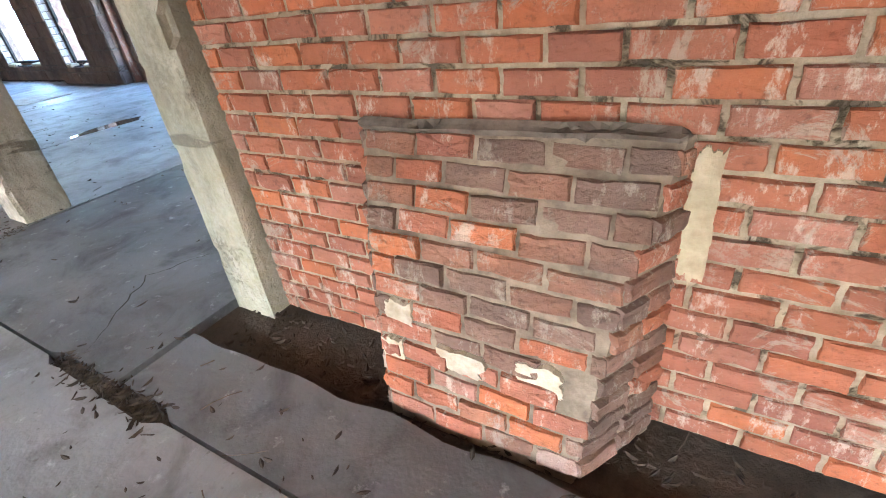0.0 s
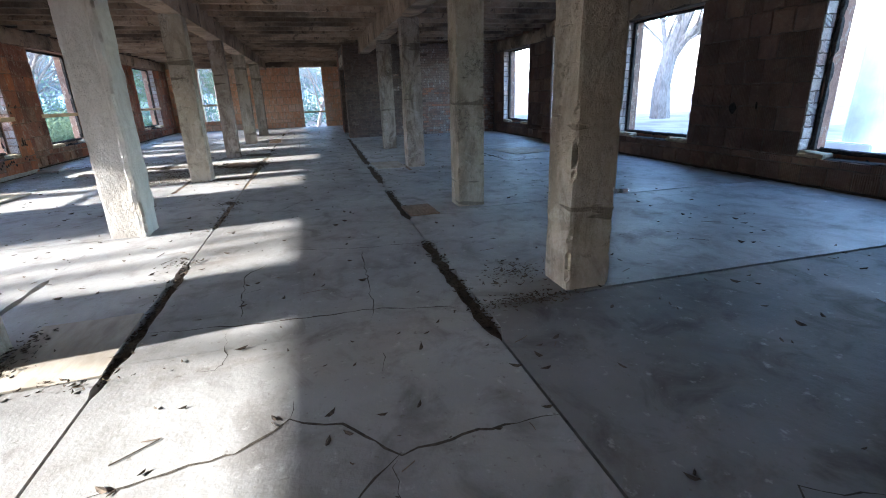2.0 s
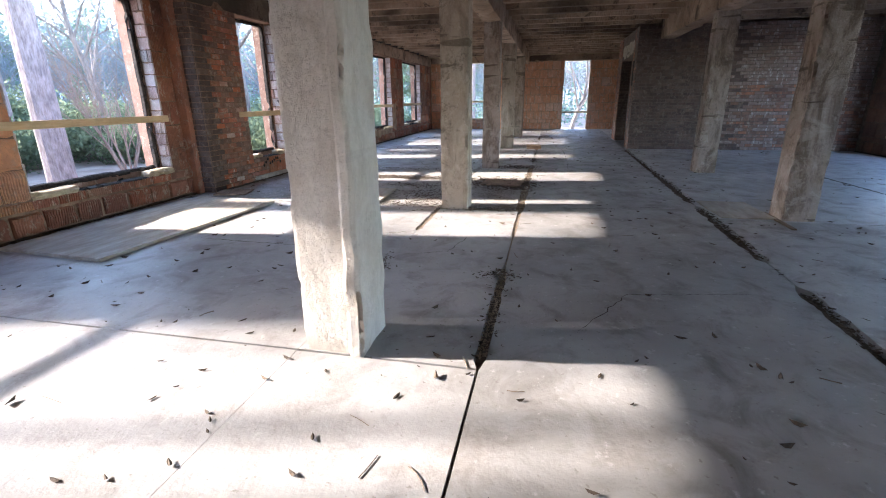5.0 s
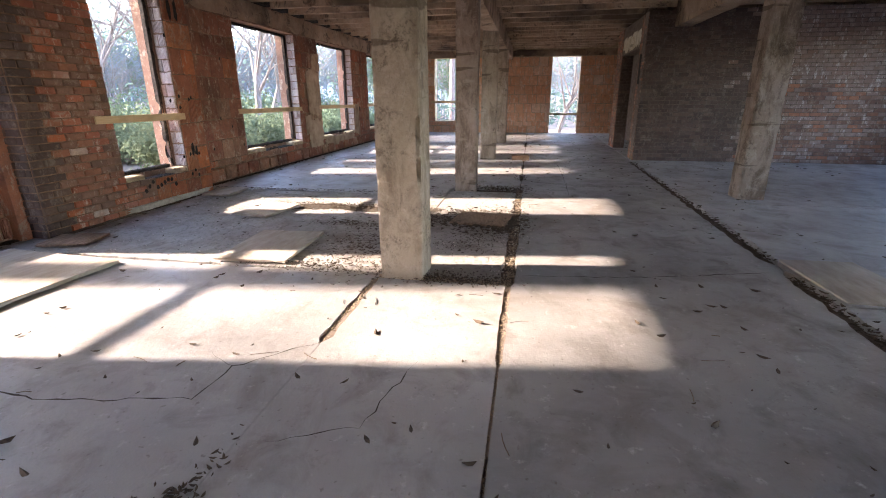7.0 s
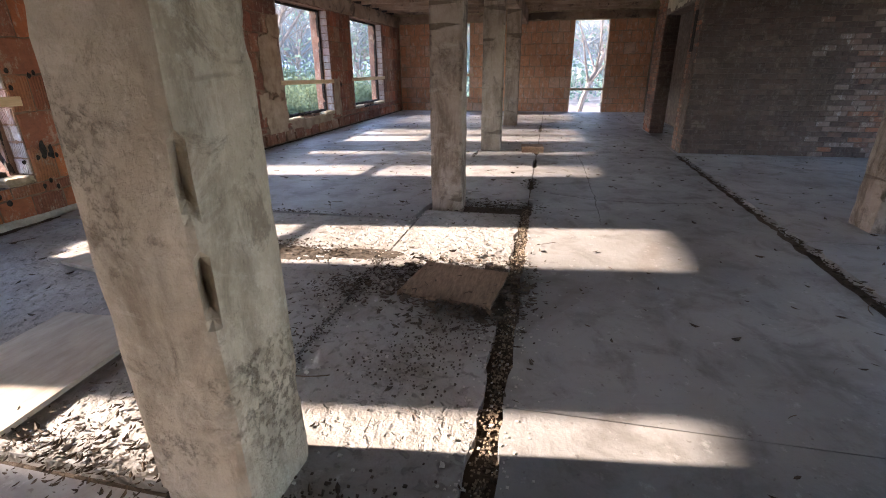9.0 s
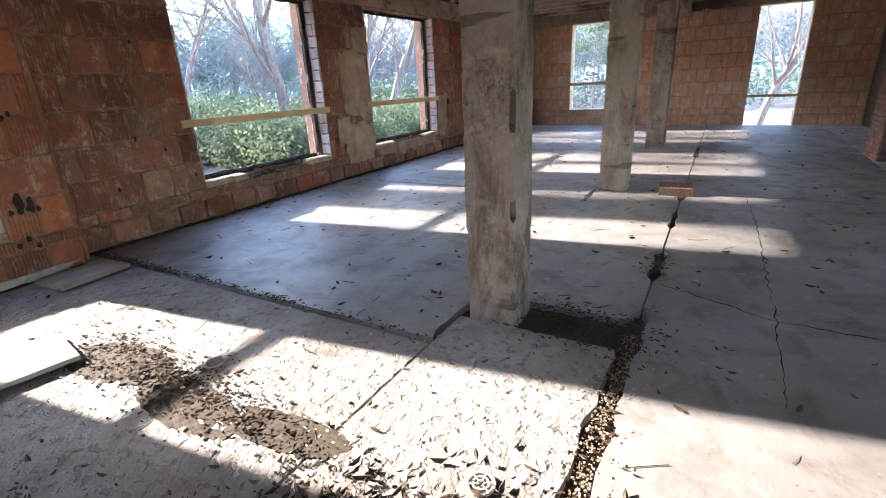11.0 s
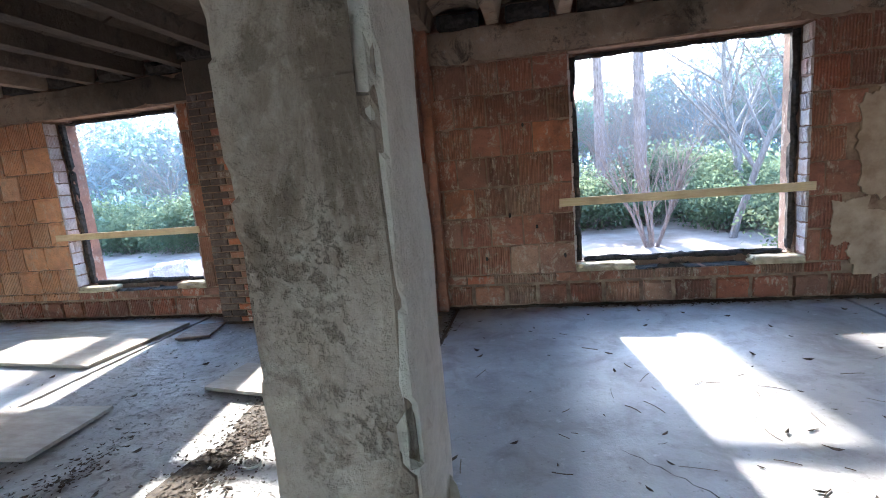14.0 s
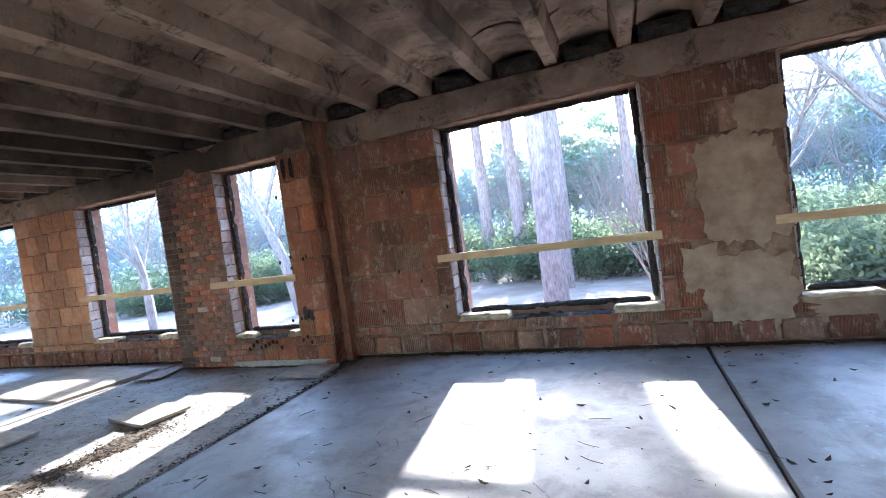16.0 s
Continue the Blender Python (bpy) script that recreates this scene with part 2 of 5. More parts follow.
def plain_material(name, a, b, scale=8, bump=0.4, rough=0.9, grain=None):
    n = Nodes(name, rough)
    co = n.scaled(*grain) if grain else None
    v = n.noise(scale, 6, 0.65, co)
    c = n.mix(n.span(v, 0.35, 0.65), a, b)
    c = n.mix(n.span(n.noise(scale * 0.3, 4), 0.5, 0.7, 0, 0.4), c, n.mix(0.5, a, (0.05, 0.04, 0.03)))
    return n.done(c, v, bump, 0.01)


MORTAR = plain_material("sandy_mortar", (0.36, 0.275, 0.18), (0.54, 0.44, 0.3), 14, 1.0)


def crumbled_mortar():
    n = Nodes("crumbled_lime_mortar", 0.95)
    c = n.mix(n.span(n.noise(9, 7, 0.7), 0.36, 0.64), (0.36, 0.27, 0.18), (0.62, 0.52, 0.38))
    c = n.mix(n.span(n.noise(3, 6, 0.7, distort=0.6), 0.52, 0.66, 0, 0.6), c, (0.5, 0.3, 0.2))
    voids = n.span(n.noise(7, 6, 0.7, distort=0.9), 0.55, 0.62)
    c = n.mix(n.math("MULTIPLY", voids, 0.8), c, (0.09, 0.065, 0.048))
    return n.done(c, n.math("SUBTRACT", n.noise(38, 6, 0.75), n.math("MULTIPLY", voids, 1.2)), 1.0, 0.02)


CRUMBLED_MORTAR = crumbled_mortar()
DARK_MORTAR = plain_material("dark_brown_mortar", (0.1, 0.08, 0.065), (0.22, 0.17, 0.14), 12, 0.8)
TILE_MORTAR = plain_material("grey_brown_mortar", (0.16, 0.09, 0.062), (0.36, 0.24, 0.165), 7, 1.0)
PLASTER = plain_material("old_plaster", (0.28, 0.185, 0.125), (0.47, 0.345, 0.25), 4, 0.9)
# charred wood, and the black that stands for shade in hollows
CHAR_AND_SHADE = plain_material("charred_wood_and_hollow_shade", (0.015, 0.013, 0.012), (0.06, 0.05, 0.045), 20, 0.9)
PINE = plain_material("new_pine_board", (0.62, 0.44, 0.25), (0.72, 0.55, 0.34), 14, 0.15, 0.7, (0.4, 6, 6))
PLY = plain_material("weathered_plywood", (0.33, 0.28, 0.225), (0.47, 0.42, 0.35), 5, 0.3, 0.8, (0.6, 2, 2))
BOARD = plain_material("wet_brown_board", (0.14, 0.09, 0.058), (0.29, 0.195, 0.13), 9, 0.3, 0.7, (1, 5, 5))
LEAF = plain_material("dead_leaf", (0.035, 0.026, 0.02), (0.11, 0.08, 0.056), 30, 0.2)
TWIG = plain_material("dry_twig", (0.1, 0.07, 0.05), (0.18, 0.13, 0.09), 30, 0.2)
CRACK = plain_material("crack_dirt", (0.03, 0.025, 0.02), (0.08, 0.065, 0.05), 30, 0.5)
STONE = plain_material("broken_concrete", (0.4, 0.37, 0.33), (0.55, 0.52, 0.47), 20, 0.6)
BARK = plain_material("grey_bark", (0.13, 0.11, 0.1), (0.26, 0.225, 0.205), 6, 0.8, 0.95, (3, 3, 0.6))
RED_BARK = plain_material("smooth_reddish_bark", (0.15, 0.105, 0.085), (0.27, 0.205, 0.175), 6, 0.5, 0.9, (3, 3, 0.6))
PINE_BARK = plain_material("pine_bark", (0.15, 0.11, 0.1), (0.3, 0.235, 0.22), 6, 0.9, 0.95, (3, 3, 0.7))


def leaf_material(name, a, b):
    m = plain_material(name, a, b, 1.5, 0.1)
    t = m.node_tree
    glow = t.nodes.new("ShaderNodeBsdfTranslucent")
    mixer = t.nodes.new("ShaderNodeMixShader")
    end = t.nodes["Material Output"]
    skin = t.nodes["Principled BSDF"]
    t.links.new(skin.inputs["Base Color"].links[0].from_socket, glow.inputs["Color"])
    mixer.inputs[0].default_value = 0.6
    t.links.new(skin.outputs[0], mixer.inputs[1])
    t.links.new(glow.outputs[0], mixer.inputs[2])
    t.links.new(mixer.outputs[0], end.inputs["Surface"])
    return m


NEEDLE = leaf_material("pine_needles", (0.09, 0.14, 0.09), (0.15, 0.21, 0.12))
SHRUB = leaf_material("green_shrub", (0.085, 0.12, 0.075), (0.155, 0.19, 0.11))
# distance haze is put into this green
HAZE_LEAF = leaf_material("haze_tinted_evergreen", (0.1, 0.155, 0.125), (0.17, 0.235, 0.18))
YARD = plain_material("leaf_strewn_ground", (0.15, 0.11, 0.085), (0.29, 0.235, 0.2), 0.6, 0.5)
# ridge blue and far bark grey hold the haze of distance
RIDGE = plain_material("haze_tinted_ridge", (0.16, 0.22, 0.3), (0.22, 0.29, 0.38), 0.02, 0.0)
HAZE = plain_material("haze_tinted_bark", (0.12, 0.145, 0.155), (0.21, 0.24, 0.25), 2, 0.1)
WHITE = plain_material("white_paint", (0.7, 0.7, 0.7), (0.8, 0.8, 0.8), 3, 0.1)


# ---- mesh helpers ----
def part(name, bm, material, parent=None, label=""):
    me = bpy.data.meshes.new(name)
    bmesh.ops.recalc_face_normals(bm, faces=bm.faces)
    bm.to_mesh(me)
    bm.free()
    me.materials.append(material)
    ob = new(name, me)
    if parent is not None:
        ob.parent = parent
    if label:
        tagged(ob, label)
    return ob


def raw(name, verts, faces, material, parent=None):
    me = bpy.data.meshes.new(name)
    me.from_pydata(verts, [], faces)
    me.materials.append(material)
    ob = new(name, me)
    if parent is not None:
        ob.parent = parent
    return ob


def empty(name, x=0, y=0, z=0, label="", category="", group="", kind=""):
    ob = new(name)
    ob.location = (x, y, z)
    return tagged(ob, label, category, group, kind)


def box(bm, lo, hi):
    r = bmesh.ops.create_cube(bm, size=1)["verts"]
    for v in r:
        v.co = Vector([lo[i] + (v.co[i] + 0.5) * (hi[i] - lo[i]) for i in range(3)])
    return r


def worn_box(lo, hi, cut=0.08, amp=0.006, chips=0.02, seed=0, bevel=0.012):
    """A box with cut-up faces, rounded edges, an uneven skin and chipped edges."""
    bm = bmesh.new()
    size = [hi[i] - lo[i] for i in range(3)]
    cells = [max(1, min(100, round(s / cut))) for s in size]
    grid = {}

    def vert(i, j, k):
        key = (i, j, k)
        if key not in grid:
            p = Vector([lo[a] + size[a] * (i, j, k)[a] / cells[a] for a in range(3)])
            edge = sum((key[a] in (0, cells[a])) for a in range(3))
            q = p + Vector((seed * 7.3, seed * 3.1, 0))
            d = noise.noise_vector(q * 6) * amp + noise.noise_vector(q * 1.7) * amp
            if edge >= 2:
                chip = max(0.0, noise.noise(q * 5.5) + 0.4 * noise.noise(q * 17) - 0.2)
                for a in range(3):
                    if key[a] == 0:
                        d[a] += bevel + chips * chip * 3
                    elif key[a] == cells[a]:
                        d[a] -= bevel + chips * chip * 3
            grid[key] = bm.verts.new(p + d)
        return grid[key]

    for a in range(3):
        b, c = (a + 1) % 3, (a + 2) % 3
        for side in (0, cells[a]):
            for j in range(cells[b]):
                for k in range(cells[c]):
                    def at(u, v):
                        key = [0, 0, 0]
                        key[a], key[b], key[c] = side, u, v
                        return vert(*key)
                    bm.faces.new([at(j, k), at(j + 1, k), at(j + 1, k + 1), at(j, k + 1)])
    return bm


def spans(lo, hi, holes):
    """What is left of lo..hi without the holes."""
    out, at = [], lo
    for a, b in sorted(holes):
        if a > at:
            out.append((at, a))
        at = max(at, b)
    if at < hi:
        out.append((at, hi))
    return out


def wall_core(name, axis, face, depth, lo, hi, top, openings, material, label, parent=None):
    """A wall with real openings (a0, a1, z0, z1), from face to face + depth; it runs along the other axis."""
    bm = bmesh.new()
    cuts = sorted({0.0, top, *[z for o in openings for z in o[2:4] if 0 < z < top]})
    for z0, z1 in zip(cuts, cuts[1:]):
        holes = [(o[0], o[1]) for o in openings if o[2] < (z0 + z1) / 2 < o[3]]
        for a, b in spans(lo, hi, holes):
            d0, d1 = sorted((face, face + depth))
            if axis == "y":
                box(bm, (a, d0, z0), (b, d1, z1))
            else:
                box(bm, (d0, a, z0), (d1, b, z1))
    ob = part(name, bm, material, parent)
    return tagged(ob, label, "wall", kind="structure") if parent is None else ob


def piece_template(name, seed, material, proud=1.0):
    """One tile or brick of unit width and height, its face 1 towards +y, with soft uneven edges."""
    r = random.Random(seed)
    j = lambda s: r.uniform(-s, s)
    outer = [(-0.5 + k / 4, -0.5) for k in range(4)] + [(0.5, -0.5), (0.5, -0.17), (0.5, 0.17)]
    outer += [(-x, -z) for x, z in outer]
    m = len(outer)
    bite = [r.uniform(0.0, 1.0) ** 4 * 0.16 for _ in outer]
    verts = [(x * 0.995 + j(0.012), 0.0, z + j(0.03)) for x, z in outer]
    verts += [(x * (0.985 - 0.3 * q) + j(0.012), 0.55 + j(0.2), z * (0.965 - q) + j(0.035)) for (x, z), q in zip(outer, bite)]
    verts += [(x * (0.955 - 0.45 * q) + j(0.014), proud + j(0.2) - q, z * (0.9 - 1.4 * q) + j(0.035)) for (x, z), q in zip(outer, bite)]
    faces = []
    for k in (0, m):
        for i in range(m):
            faces.append((k + i, k + m + i, k + m + (i + 1) % m, k + (i + 1) % m))
    verts.append((j(0.1), proud + j(0.12), j(0.1)))
    for i in range(m):
        faces.append((2 * m + i, 3 * m, 2 * m + (i + 1) % m))
    me = bpy.data.meshes.new(name)
    me.from_pydata(verts, [], [tuple(reversed(f)) for f in faces])
    me.materials.append(material)
    bm = bmesh.new()
    bm.from_mesh(me)
    bmesh.ops.recalc_face_normals(bm, faces=bm.faces)
    bm.to_mesh(me)
    bm.free()
    return me


def courses(lo, hi, rows, openings, width, gap, r, skip=None, offset=0.5):
    """Centres and sizes of the pieces of a wall, row by row round the openings."""
    out = []
    for n, (z0, z1) in enumerate(rows):
        zc = (z0 + z1) / 2
        holes = [(o[0], o[1]) for o in openings if o[2] < zc < o[3]]
        for a, b in spans(lo, hi, holes):
            shift = (n % 2) * offset * width
            k = math.floor((a + shift) / width)
            edges = [a]
            while True:
                k += 1
                e = k * width - shift + r.uniform(-0.06, 0.06) * width
                if e >= b - 0.3 * width:
                    break
                if e > a + 0.3 * width:
                    edges.append(e)
            edges.append(b)
            for e0, e1 in zip(edges, edges[1:]):
                if skip and skip((e0 + e1) / 2, zc):
                    continue
                out.append(((e0 + e1) / 2, zc, e1 - e0 - gap, z1 - z0 - gap))
    return out


def lay(pieces, axis, face, out_sign, proud, templates, parent, name, loose, material, r):
    """Lay the pieces: those that loose() picks as parts of the wall, the rest joined into one part."""
    verts, faces = [], []
    rot = {("y", 1): 0, ("y", -1): math.pi, ("x", 1): -math.pi / 2, ("x", -1): math.pi / 2}[(axis, out_sign)]
    count = 0
    for a, z, w, h in pieces:
        me = r.choice(templates)
        p = proud * r.uniform(0.6, 1.25)
        z += 0.006 * noise.noise(Vector((a * 1.3, z * 1.7, face)))
        loc = (a, face, z) if axis == "y" else (face, a, z)
        m = Matrix.LocRotScale(loc, Euler((r.uniform(-0.01, 0.01), r.uniform(-0.012, 0.012), rot)), (w, p, h))
        if loose(a, z) and count < 300:
            ob = new(name, me)
            ob.parent = parent
            ob.matrix_basis = m
            count += 1
        else:
            base = len(verts)
            verts += [tuple(m @ v.co) for v in me.vertices]
            faces += [tuple(base + i for i in f.vertices) for f in me.polygons]
    if verts:
        tagged(raw(name + "_courses", verts, faces, material, parent), kind="stuff")


def rows_of(z0, z1, h):
    n = max(1, round((z1 - z0) / h))
    return [(z0 + (z1 - z0) * i / n, z0 + (z1 - z0) * (i + 1) / n) for i in range(n)]


# ---- plan ----
SOUTH, NORTH, WEST, EAST = -7.05, 6.35, -28.3, 10.0
SILL, HEAD, TOP = 0.45, 2.82, 3.18
BUMP = (-14.78, -12.0)
# the last two openings are unseen, added with a longer east end for light
SOUTH_WINDOWS = [(-26.3, -23.75), (-22.3, -19.97), (-18.75, -16.42), (-11.55, -9.45), (-7.65, -5.2), (-4.25, -1.8), (-0.2, 2.2), (3.6, 5.9), (7.2, 9.4)]
NORTH_WINDOWS = [(-18.7, -16.6), (-11.7, -9.5), (-7.3, -5.5)]
SOUTH_SLIT, NORTH_SLIT = (-14.28, -13.12), (-14.35, -13.2)
LEDGE = SILL - 0.055
TILE_ROWS = [(0.28, LEDGE)] + rows_of(LEDGE, HEAD, 0.34)
BASE_ROW = [(0.01, 0.28)]

tile_set = [piece_template("tile", 10 + i, TILE) for i in range(6)]
orange_set = [piece_template("tile", 20 + i, ORANGE_TILE) for i in range(4)]
salmon_set = [piece_template("tile", 120 + i, SALMON_TILE) for i in range(5)]
RED_TILE = piece_material("vivid_red_tile", [(0.0, (0.6, 0.2, 0.085)), (0.4, (0.5, 0.17, 0.085)), (0.7, (0.36, 0.15, 0.1)), (1.0, (0.58, 0.24, 0.12))],
                          (0.2, 0.1, 0.07), (0.56, 0.45, 0.35), 22, 0.6)
red_set = [piece_template("tile", 90 + i, RED_TILE) for i in range(5)]
dark_tile_set = [piece_template("tile", 30 + i, DARK_TILE) for i in range(4)]
brick_set = [piece_template("brick", 40 + i, BRICK) for i in range(8)]
soot_set = [piece_template("brick", 50 + i, SOOT_BRICK) for i in range(6)]
black_set = [piece_template("brick", 60 + i, BLACK_BRICK) for i in range(4)]
paint_set = [piece_template("brick", 70 + i, PAINT_BRICK) for i in range(4)]
jamb_set = [piece_template("jamb_block", 80 + i, JAMB) for i in range(4)]
rng = random.Random(5)

# ---- ground, floor ----
def yard_height(x, y):
    low = -1.0 + 0.2 * noise.noise(Vector((x * 0.08, y * 0.08, 0)))
    return 0.12 + 0.1 * noise.noise(Vector((x * 0.1, y * 0.1, 3))) if y > 6.7 else low


def yard():
    xs = [-2500, -600, -200] + [-110 + 4 * i for i in range(50)] + [150, 600, 2500]
    ys = [-2500, -600, -200] + [-100 + 3 * i for i in range(36)] + [6.5, 6.9] + [9 + 4 * i for i in range(24)] + [200, 600, 2500]
    verts = [(x, y, yard_height(x, y)) for x in xs for y in ys]
    n = len(ys)
    faces = [(i * n + j, (i + 1) * n + j, (i + 1) * n + j + 1, i * n + j + 1) for i in range(len(xs) - 1) for j in range(n - 1)]
    ob = raw("ground", verts, faces, YARD)
    tagged(ob, "pale leaf-strewn dirt ground round the building", "ground", kind="structure")


yard()

floor = empty("floor", label="worn grey concrete slab floor with open joints", category="floor", kind="structure")
bm = bmesh.new()
box(bm, (WEST - 0.42, SOUTH - 0.42, -1.4), (EAST + 0.3, NORTH + 0.42, -0.055))
part("subsoil", bm, DIRT, floor, "dark damp dirt under the slabs")


def trench(spots, hair=0.008):
    """Half width of a joint along x: hairline but for the open stretches (x0, x1, half width)."""
    def half(x):
        w = hair
        for a, b, h in spots:
            d = min(x - a, b - x)
            if d > 0:
                w = max(w, min(h, hair + d * 0.8) * (0.8 + 0.5 * noise.noise(Vector((x * 6, h * 90, 1)))))
        return w
    return half


LEFT = trench([(-6.45, -4.4, 0.06), (-9.3, -7.7, 0.045), (-11.6, -10.35, 0.03), (-15.9, -11.5, 0.06), (-17.2, -16.5, 0.05), (-18.6, -17.9, 0.04), (-20.2, -19.1, 0.07), (-24, -22.5, 0.05)])
LEFT2 = trench([(-6.45, -5.35, 0.035), (-9.15, -8.2, 0.05), (-16.6, -16.1, 0.06), (-11.55, -10.4, 0.05), (-15.6, -15.0, 0.05), (-19.5, -18.7, 0.04)], 0.0012)
RIGHT = trench([(-2.65, -1.7, 0.05), (-6.45, -4.3, 0.08), (-9.3, -7.35, 0.065), (-12.2, -9.9, 0.075), (-15.3, -12.4, 0.1), (-19.5, -15.2, 0.08)])
Y_LEFT, Y_LEFT2 = -1.76, -2.86


def y_right(x):
    return 0.46 + 0.016 * max(0.0, -5.0 - x)



def slab(x0, x1, ylo, yhi, material=FLOOR, rough=0.0, step=0.08, gap=0.01, label=""):
    """A slab between two wavering edges, cut in strips along x."""
    x0, x1 = x0 + gap, x1 - gap
    nx = max(2, round((x1 - x0) / step))
    ny = 1 if not rough else max(2, round((yhi(x0) - ylo(x0)) / step))
    verts, faces = [], []
    for i in range(nx + 1):
        x = x0 + (x1 - x0) * i / nx
        for j in range(ny + 1):
            y = ylo(x) + (yhi(x) - ylo(x)) * j / ny
            end = (0.01 * noise.noise(Vector((x0 * 3, y * 7, 2))) if i in (0, nx) else 0)
            z = rough * (noise.noise(Vector((x * 14, y * 14, 0))) - 0.9 * max(0, noise.noise(Vector((x * 22, y * 22, 4)))) + 0.5 * noise.noise(Vector((x * 3, y * 3, 5))))
            verts.append((x + end, y, z))
    top = len(verts)
    for i in range(nx):
        for j in range(ny):
            a = i * (ny + 1) + j
            faces.append((a, a + ny + 1, a + ny + 2, a + 1))
    ring = [i * (ny + 1) for i in range(nx + 1)] + [nx * (ny + 1) + j for j in range(1, ny + 1)]
    ring += [i * (ny + 1) + ny for i in range(nx - 1, -1, -1)] + [j for j in range(ny - 1, 0, -1)]
    for k in ring:
        x, y, z = verts[k]
        verts.append((x, y, -0.07))
    for k in range(len(ring)):
        q = (k + 1) % len(ring)
        faces.append((ring[k], top + k, top + q, ring[q]))
    ob = raw("slab", verts, faces, material, floor)
    if label:
        tagged(ob, label)


for x0, x1 in ((-2.1, EAST), (-7.67, -2.1), (-11.57, -7.67)):
    slab(x0, x1, lambda x: SOUTH, lambda x: Y_LEFT2 - LEFT2(x))
slab(-15.0, -11.57, lambda x: SOUTH, lambda x: Y_LEFT2 - 0.008, ROUGH_FLOOR, 0.0048, 0.05, 0.045, "broken pale concrete with a chipped rough face")
for x0, x1 in ((-19.1, -15.0), (-23.1, -19.1), (WEST, -23.1)):
    slab(x0, x1, lambda x: SOUTH, lambda x: Y_LEFT2 - LEFT2(x), gap=0.02)
for x0, x1 in ((-2.1, EAST), (-7.67, -2.1), (-11.52, -7.67), (-19.5, -15.75), (-23.7, -19.5), (WEST, -23.7)):
    slab(x0, x1, lambda x: Y_LEFT2 + LEFT2(x), lambda x: Y_LEFT - LEFT(x), gap=0.012)
slab(-15.38, -11.62, lambda x: Y_LEFT2 + 0.01, lambda x: Y_LEFT - LEFT(x) - 0.02, ROUGH_FLOOR, 0.0052, 0.045, 0.02, "broken pale concrete with a chipped rough face")
# the mid and dark floors carry shade in their colour
for x0, x1, mat in ((-4.68, EAST, MID_FLOOR), (-12.3, -4.68, MID_FLOOR), (WEST, -12.3, MID_FLOOR)):
    slab(x0, x1, lambda x: Y_LEFT + LEFT(x), lambda x: y_right(x) - RIGHT(x), mat, gap=0.003)
slab(-2.1, EAST, lambda x: y_right(x) + RIGHT(x), lambda x: 0.86 + 0.03 * noise.noise(Vector((x * 4, 3, 0))), DARK_FLOOR)
for x0, x1 in ((-4.76, -2.12), (-7.6, -4.76), (-11.5, -7.6), (-15.02, -11.5), (-19.4, -15.02), (WEST, -19.4)):
    slab(x0, x1, lambda x: y_right(x) + RIGHT(x), lambda x: NORTH, DARK_FLOOR if x0 > -5 else MID_FLOOR if x0 > -12 else FLOOR, gap=0.018)

for x0, x1, y, mat in ((-11.5, -9.6, Y_LEFT, YARD), (-11.5, -10.4, Y_LEFT2, YARD)):
    bm = bmesh.new()
    box(bm, (x0, y - 0.07, -0.06), (x1, y + 0.07, -0.012))
    part("joint_fill", bm, mat, floor, "sandy fill in the joint")

# ---- south wall ----
openings = [(a, b, LEDGE, HEAD) for a, b in SOUTH_WINDOWS]
recess = [(BUMP[0], BUMP[1], -0.1, 9.0)]
slit = [(SOUTH_SLIT[0], SOUTH_SLIT[1], LEDGE, HEAD)]
south = wall_core("wall_south", "y", SOUTH - 0.02, -0.2, WEST, EAST, TOP, openings + recess, TILE_MORTAR, "fire-stained hollow clay tile wall with bare window openings")
outer = [(a + 0.07, b - 0.07, SILL + 0.02, HEAD - 0.02) for a, b, *_ in openings] + recess
wall_core("outer_leaf", "y", SOUTH - 0.22, -0.2, WEST - 0.42, EAST, TOP + 0.6, outer, SOOT_BRICK, "", south)
wall_core("inner_leaf", "y", -6.72, -0.2, BUMP[0], BUMP[1], TOP, slit, TILE_MORTAR, "", south)
wall_core("outer_leaf", "y", -6.92, -0.2, BUMP[0], BUMP[1], TOP + 0.6, [(SOUTH_SLIT[0] + 0.07, SOUTH_SLIT[1] - 0.07, SILL + 0.02, HEAD - 0.02)], SOOT_BRICK, "", south)

bump_zone = [(BUMP[0], BUMP[1], -1, 9)]
p = courses(WEST, EAST, TILE_ROWS, openings + bump_zone, 0.36, 0.016, rng, lambda a, z: (-19.97 < a < -19.12 and 0.1 < z < 2.25) or -9.45 < a < -7.65)
lay(p, "y", SOUTH - 0.02, 1, 0.016, tile_set, south, "tile", lambda a, z: -22.4 < a < -9.0, TILE, rng)
half = (BUMP[0] + BUMP[1]) / 2
p = courses(-9.45, -7.65, TILE_ROWS, [], 0.36, 0.016, rng)
lay(p, "y", SOUTH - 0.02, 1, 0.022, orange_set, south, "tile", lambda a, z: True, ORANGE_TILE, rng)
p = courses(WEST, EAST, BASE_ROW, bump_zone, 0.38, 0.045, rng)
lay(p, "y", SOUTH - 0.02, 1, 0.045, tile_set, south, "base_tile", lambda a, z: -22.4 < a < -9.0, TILE, rng)
p = courses(BUMP[0], -13.6, BASE_ROW + TILE_ROWS, slit, 0.33, 0.016, rng)
lay(p, "y", -6.72, 1, 0.018, red_set + tile_set[:1], south, "tile", lambda a, z: True, TILE, rng)
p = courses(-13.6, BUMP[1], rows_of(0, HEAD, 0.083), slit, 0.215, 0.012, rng)
